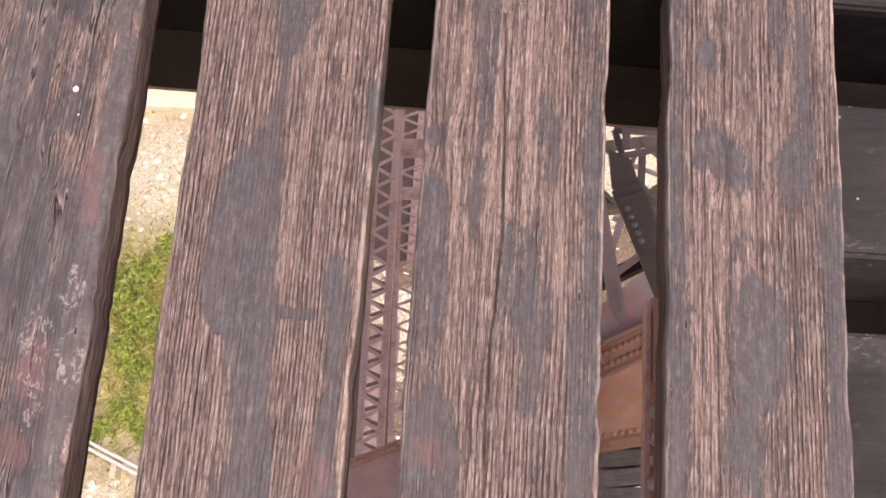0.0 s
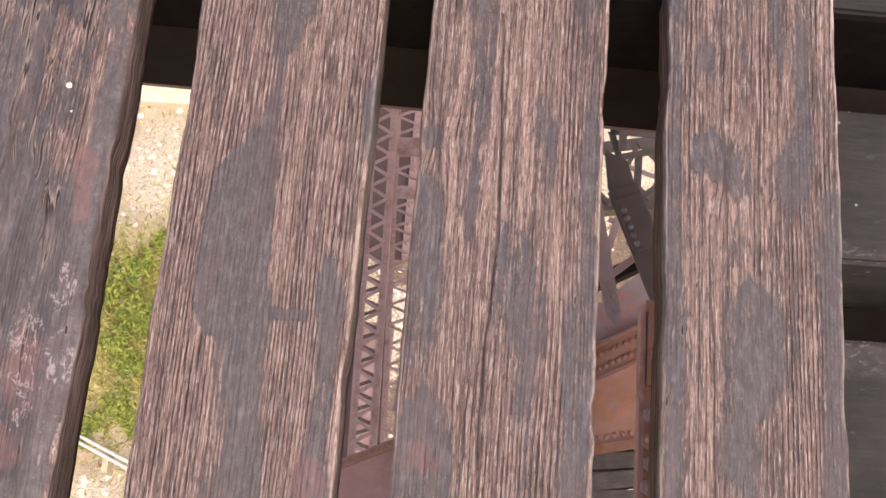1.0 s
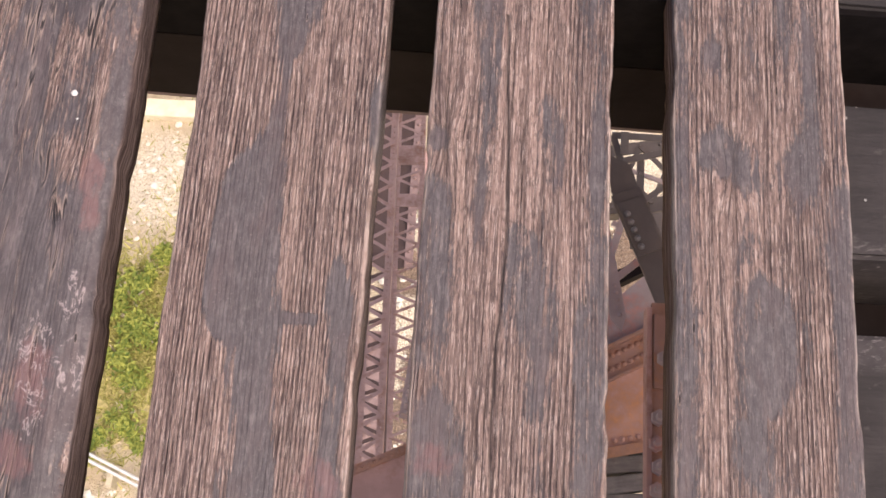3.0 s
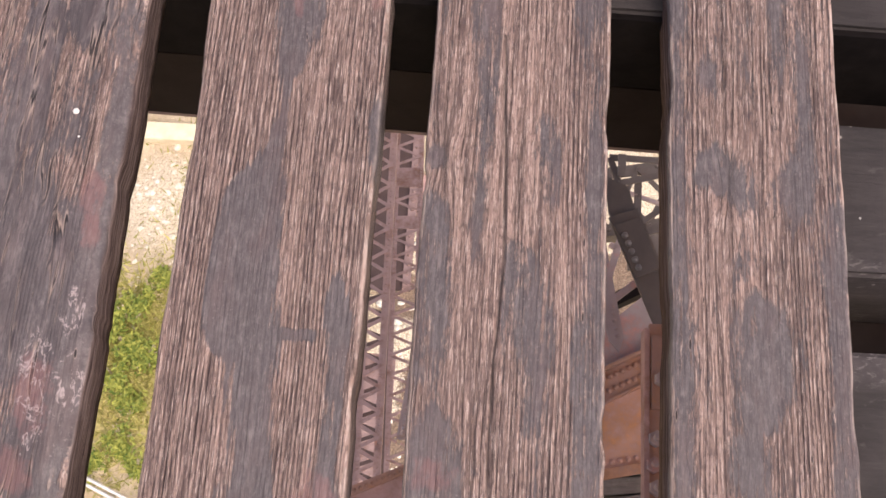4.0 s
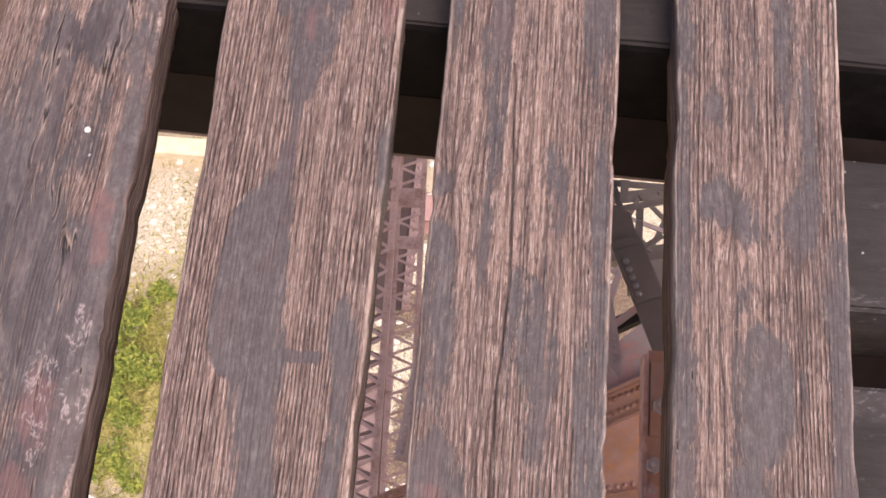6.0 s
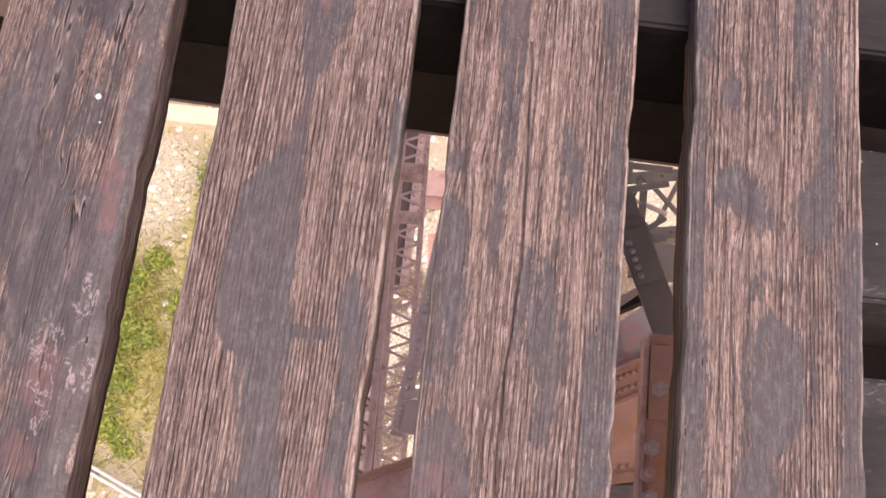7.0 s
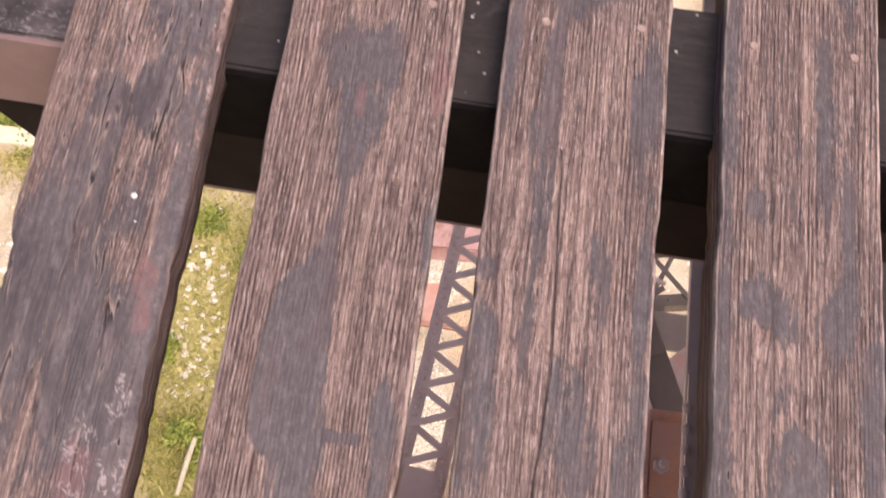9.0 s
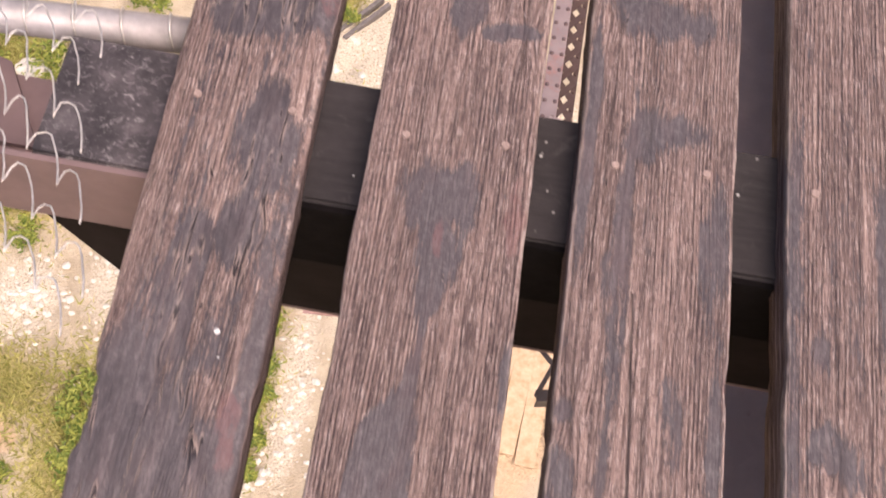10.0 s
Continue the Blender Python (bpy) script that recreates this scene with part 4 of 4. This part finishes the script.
PATCHES_4 = [(0.424, 0.87, 0.020, 0.048), (0.357, 0.778, 0.010, 0.034), (0.281, 1.023, 0.008, 0.062), (0.324, 1.018, 0.012, 0.028), (0.285, 1.25, 0.014, 0.14), (0.445, 0.95, 0.010, 0.12), (0.41, 1.15, 0.010, 0.15), (0.362, 0.53, 0.018, 0.05)]
# long paint patches: along, near edge, far edge
PATCH_RUNS = {
    1: [],
    2: [
        [(1.13, -0.235, -0.19), (1.05, -0.225, -0.183), (1.016, -0.218, -0.198), (0.952, -0.215, -0.201), (0.903, -0.221, -0.2), (0.865, -0.242, -0.203), (0.833, -0.268, -0.2), (0.78, -0.279, -0.197), (0.744, -0.288, -0.197), (0.708, -0.29, -0.196), (0.667, -0.283, -0.191), (0.639, -0.271, -0.185), (0.613, -0.242, -0.182), (0.573, -0.24, -0.18), (0.534, -0.229, -0.179), (0.495, -0.226, -0.171), (0.40, -0.24, -0.166)],
        [(0.575, -0.113, -0.096), (0.52, -0.122, -0.095), (0.40, -0.126, -0.092)],
        [(0.715, -0.125, -0.116), (0.675, -0.122, -0.098), (0.639, -0.124, -0.101), (0.575, -0.116, -0.106)],
    ],
    3: [
        [(1.115, 0.025, 0.045), (0.951, 0.038, 0.063), (0.851, 0.04, 0.067), (0.756, 0.048, 0.075)],
        [(0.83, -0.024, 0.002), (0.744, -0.024, 0.008), (0.681, -0.023, 0.006), (0.61, -0.023, 0.0)],
        [(0.945, 0.116, 0.134), (0.909, 0.119, 0.149), (0.879, 0.122, 0.146), (0.84, 0.126, 0.144)],
        [(0.775, 0.075, 0.102), (0.73, 0.07, 0.124), (0.688, 0.075, 0.142), (0.647, 0.087, 0.146), (0.6, 0.093, 0.128), (0.55, 0.1, 0.117)],
        [(0.558, -0.021, 0.027), (0.521, -0.026, 0.038), (0.42, -0.031, 0.032)],
        [(0.77, 0.177, 0.197), (0.692, 0.165, 0.197), (0.637, 0.153, 0.197), (0.571, 0.162, 0.198), (0.44, 0.177, 0.198)],
    ],
    4: [
        [(0.91, 0.32, 0.348), (0.878, 0.316, 0.372), (0.848, 0.347, 0.375)],
        [(0.715, 0.358, 0.397), (0.671, 0.354, 0.416), (0.623, 0.356, 0.411), (0.573, 0.361, 0.387)],
        [(0.845, 0.469, 0.489), (0.753, 0.462, 0.488), (0.656, 0.460, 0.487), (0.45, 0.462, 0.485)],
        [(1.2, 0.272, 0.286), (0.887, 0.275, 0.290), (0.45, 0.277, 0.293)],
    ],
}
PAINT = {1: PATCHES_1, 2: PATCHES_2, 3: PATCHES_3, 4: PATCHES_4}
RED = {1: [(-0.42, 1.465, 0.02, 0.02), (-0.462, 0.56, 0.026, 0.05), (-0.47, 0.47, 0.03, 0.03), (-0.432, 0.813, 0.019, 0.031), (-0.428, 0.769, 0.014, 0.028)], 2: [(-0.105, 1.151, 0.016, 0.058), (-0.116, 0.467, 0.028, 0.031), (-0.206, 1.108, 0.01, 0.029)], 3: [(0.007, 0.497, 0.028, 0.021)], 4: []}
WORN = {1: [(-0.462, 0.60, 0.022, 0.05), (-0.457, 0.539, 0.022, 0.06), (-0.424, 0.575, 0.02, 0.04), (-0.43, 0.66, 0.014, 0.03)], 2: [], 3: [], 4: []}
# places where the old paint is gone and the ridges lie bare
BARE = {1: [(-0.612, 1.20, 0.024, 0.22), (-0.475, 0.835, 0.022, 0.032), (-0.474, 0.770, 0.014, 0.022), (-0.444, 0.905, 0.006, 0.075), (-0.535, 0.62, 0.006, 0.07), (-0.50, 0.95, 0.005, 0.06), (-0.565, 1.15, 0.006, 0.10), (-0.525, 1.25, 0.006, 0.10), (-0.43, 1.33, 0.014, 0.07)], 2: [(-0.165, 0.80, 0.020, 0.10), (-0.30, 0.70, 0.020, 0.25)], 3: [(0.093, 0.48, 0.016, 0.12), (0.066, 0.82, 0.012, 0.16), (0.152, 0.76, 0.008, 0.15)], 4: [(0.335, 0.80, 0.020, 0.04), (0.45, 0.62, 0.010, 0.12)]}
KNOTS = {1: [(-0.475, 0.799)], 2: [(-0.12, 1.46)], 3: [(0.075, 1.33), (-0.002, 0.89), (0.02, 1.50)], 4: [(0.351, 0.865)]}
CRACK = {3: [(0.065, 1.067), (0.072, 0.924), (0.078, 0.76), (0.070, 0.634), (0.071, 0.30)]}
# bites out of the edges: side, along, depth, half length
CHIPS = {1: [(1, 0.845, 0.003, 0.016), (1, 0.70, 0.002, 0.03), (1, 0.655, 0.004, 0.010), (-1, 0.80, 0.012, 0.05), (-1, 0.70, 0.008, 0.02)], 2: [(1, 0.58, 0.003, 0.02), (-1, 0.95, 0.003, 0.05)], 3: [(-1, 0.86, 0.004, 0.012), (1, 0.95, 0.004, 0.03), (1, 0.56, 0.003, 0.02)], 4: [(-1, 1.0, 0.004, 0.03), (-1, 0.70, 0.003, 0.03), (1, 0.6, 0.003, 0.03)]}
PLANKS = {1: (-0.618, -0.406), 2: (-0.322, -0.087), 3: (-0.026, 0.201), 4: (0.275, 0.488)}
NAILS = {1: [(-0.577, 1.275), (-0.439, 1.27)], 2: [(-0.273, 1.259), (-0.131, 1.265)], 3: [(0.027, 1.26), (0.158, 1.267)], 4: [(0.314, 1.262), (0.452, 1.262)]}
THICK = 0.085


def spot(x, y, spots, warp):
    best = 0.0
    for a, b, c, d in spots:
        q = math.hypot((x - a) / c, (y - b) / d)
        if q < 1.9:
            best = max(best, 1.55 - q + warp)
    return best


def run_cover(x, y, runs, warp, rim, most):
    """How deep a place lies inside the long paint patches: about 0.6 on their rims."""
    best = 0.0
    for run in runs:
        if not run[-1][0] - 0.03 < y < run[0][0] + 0.03:
            continue
        yc = max(run[-1][0], min(run[0][0], y))
        for (ya, a0, a1), (yb, b0, b1) in zip(run, run[1:]):
            if yb <= yc <= ya:
                f = (ya - yc) / (ya - yb)
                inside = min(x - a0 - f * (b0 - a0), a1 + f * (b1 - a1) - x) - abs(y - yc) * 1.2
                best = max(best, min(most, 0.55 + (inside + 0.012 * warp) / rim))
                break
    return best


def plank_mesh(k):
    x0, x1 = PLANKS[k]
    mid, w = (x0 + x1) / 2, x1 - x0
    ys = np.concatenate((np.linspace(-2.4, 0.2, 30)[:-1], np.linspace(0.2, 1.75, 330), np.linspace(1.75, 3.6, 24)[1:]))
    nx = 96
    prof = []
    for i in range(nx + 1):
        u = -1 + 2 * i / nx
        prof.append((0.55 * u + 0.45 * math.sin(math.pi / 2 * u), None))
    bevel = 0.0065
    verts, at = [], {"old": [], "arris": [], "paint": [], "red": [], "pale": [], "crack": [], "swirl": [], "side": []}
    for y in ys:
        ends = []
        for s in (-1, 1):
            e = 0.0022 * noise.noise((y * 7, k * 5.1, s)) + 0.0012 * noise.noise((y * 31, k * 3.3, s))
            for side, cy, dep, ln in CHIPS[k]:
                if side == s and abs(y - cy) < ln * 1.6:
                    e -= dep * max(0.0, min(1.0, 1.6 - abs(y - cy) / ln)) * (0.8 + 0.4 * noise.noise((y * 60, 1, 2)))
            ends.append(s * (w / 2 + e))
        cup = 0.0015 * noise.noise((y * 1.3, k, 0))
        row = []
        for u, _ in prof:
            x = mid + (ends[0] + (u + 1) / 2 * (ends[1] - ends[0]))
            edge = min(x - mid - ends[0], ends[1] - (x - mid))
            worn = bevel * (1 + 0.5 * noise.noise((y * 12, k * 2.0, u)))
            drop = worn - math.sqrt(max(0, worn * worn - (worn - edge) ** 2)) if edge < worn else 0.0
            z = cup - drop + 0.0007 * noise.noise((x * 60, y * 6, k)) + 0.0006 * noise.noise((x * 180, y * 5, k))
            if k == 1 and u > 0 and edge < 0.030:
                q = 1 - edge / 0.030
                z -= 0.011 * q ** 1.4 * (1 + 0.5 * noise.noise((y * 9, 4, 4)))
            row.append((x, y, z))
        sides = []
        for x, s in ((row[0][0], -1), (row[-1][0], 1)):
            top = row[0 if s < 0 else -1][2]
            line = []
            for f in (0.06, 0.16, 0.3, 0.48, 0.7, 1.0):
                z = top + (-THICK - top) * f
                line.append((x - s * (0.002 * f - 0.0012 * min(1, f * 5) * noise.noise((y * 8, z * 220, k * 2 + s))), y, z))
            sides.append(line)
        row = sides[0][::-1] + row + sides[1]
        for x, yy, z in row:
            rim = min(x - mid - ends[0], ends[1] - (x - mid))
            # full on the sides of planks 2 to 4 as well
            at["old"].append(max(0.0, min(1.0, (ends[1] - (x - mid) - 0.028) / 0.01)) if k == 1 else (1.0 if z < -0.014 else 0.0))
            at["arris"].append(max(0.0, 1 - abs(rim - 0.0025) / 0.0026) * (0.75 + 0.6 * noise.noise((yy * 5, k * 3.0, x * 3))) if k > 1 and z > -0.012 else 0.0)
            warp = 0.35 * noise.noise((x * 38, yy * 11, k * 7.0))
            # more slate colour on the sides of planks 2 to 4
            side_slate = 0.4 if z < -0.014 and k > 1 else 0.0
            bias = 0.52 + 0.3 * max(0.0, 1 - abs(rim - 0.02) / 0.02) * (x > mid) if k == 1 else (-0.02 + side_slate, 0.18 + side_slate, 0.29 + side_slate)[k - 2]
            at["paint"].append(max(min(1.25, (0.9, 1.35, 0.8, 0.55)[k - 1] * spot(x, yy, PAINT[k], warp)), run_cover(x, yy, PATCH_RUNS[k], warp + 0.9 * noise.noise((x * 150, yy * 7, k * 2.3)), *((0.014, 1.4) if k == 2 else (0.034, 0.70)))) + bias + 0.30 * noise.noise((x * 22, yy * 1.8, k * 3.7)) + 0.16 * noise.noise((x * 60, yy * 7, k * 1.7)) - min(0.8, 0.8 * spot(x, yy, BARE[k], 0.6 * warp)))
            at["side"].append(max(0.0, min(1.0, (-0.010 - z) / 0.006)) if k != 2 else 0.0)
            at["red"].append(min(1.0, spot(x, yy, RED[k], warp)))
            at["pale"].append(min(1.0, spot(x, yy, WORN[k], warp)))
            c = 0.05
            for (ax, ay), (bx, by) in zip(CRACK.get(k, []), CRACK.get(k, [])[1:]):
                if by <= yy <= ay:
                    c = x - (ax + (bx - ax) * (ay - yy) / (ay - by) + 0.0025 * noise.noise((yy * 14, 0, 4)))
            at["crack"].append(max(-0.05, min(0.05, c)))
            sw = 0.0
            for a, b in KNOTS[k]:
                dx, dy = x - a, yy - b
                sw += 0.0075 * math.exp(-(dx / 0.022) ** 2 - (dy / 0.045) ** 2) * (1 if dx > 0 else -1) * min(1, abs(dx) / 0.004)
            at["swirl"].append(sw)
        verts += row
    n = nx + 1 + 12
    faces = [(j * n + i, j * n + i + 1, (j + 1) * n + i + 1, (j + 1) * n + i) for j in range(len(ys) - 1) for i in range(n - 1)]
    faces += [((j + 1) * n, (j + 1) * n + n - 1, j * n + n - 1, j * n) for j in range(len(ys) - 1)]
    me = bpy.data.meshes.new("plank")
    me.from_pydata(verts, [], faces)
    for key, v in at.items():
        me.attributes.new(key, "FLOAT", "POINT").data.foreach_set("value", v)
    me.materials.append(PLANK)
    for p in me.polygons:
        p.use_smooth = True
    return me


LABELS = {1: "dark weathered plank with slate paint and red stains", 2: "weathered brown plank with long slate-grey paint patch", 3: "weathered brown plank split along its grain", 4: "weathered brown plank with grey knot and worn paint"}
nail_bm = bmesh.new()
bmesh.ops.create_cone(nail_bm, cap_ends=True, segments=14, radius1=0.0066, radius2=0.0054, depth=0.0026)
NAIL_MESH = mesh_from("nail", nail_bm, NAIL, False)
for k in PLANKS:
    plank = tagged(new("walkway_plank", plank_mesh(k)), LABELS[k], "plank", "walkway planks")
    for x, y in NAILS[k]:
        part("nail", NAIL_MESH, NAIL, plank, m=pose(x, y, 0.0018, rng.uniform(-5, 5), rng.uniform(-5, 5), 0))
    if k == 1:
        for x, y, r in ((-0.471, 0.925, 0.0042), (-0.462, 0.890, 0.0016)):
            bm = bmesh.new()
            bmesh.ops.create_icosphere(bm, subdivisions=2, radius=r)
            for v in bm.verts:
                v.co *= 1 + 0.35 * noise.noise(v.co * 260)
                v.co.z *= 0.3
            part("lime_fleck", bm, WHITE, plank, "small white lime fleck", m=pose(x, y, 0.001, 0, 0, 20), smooth=True)
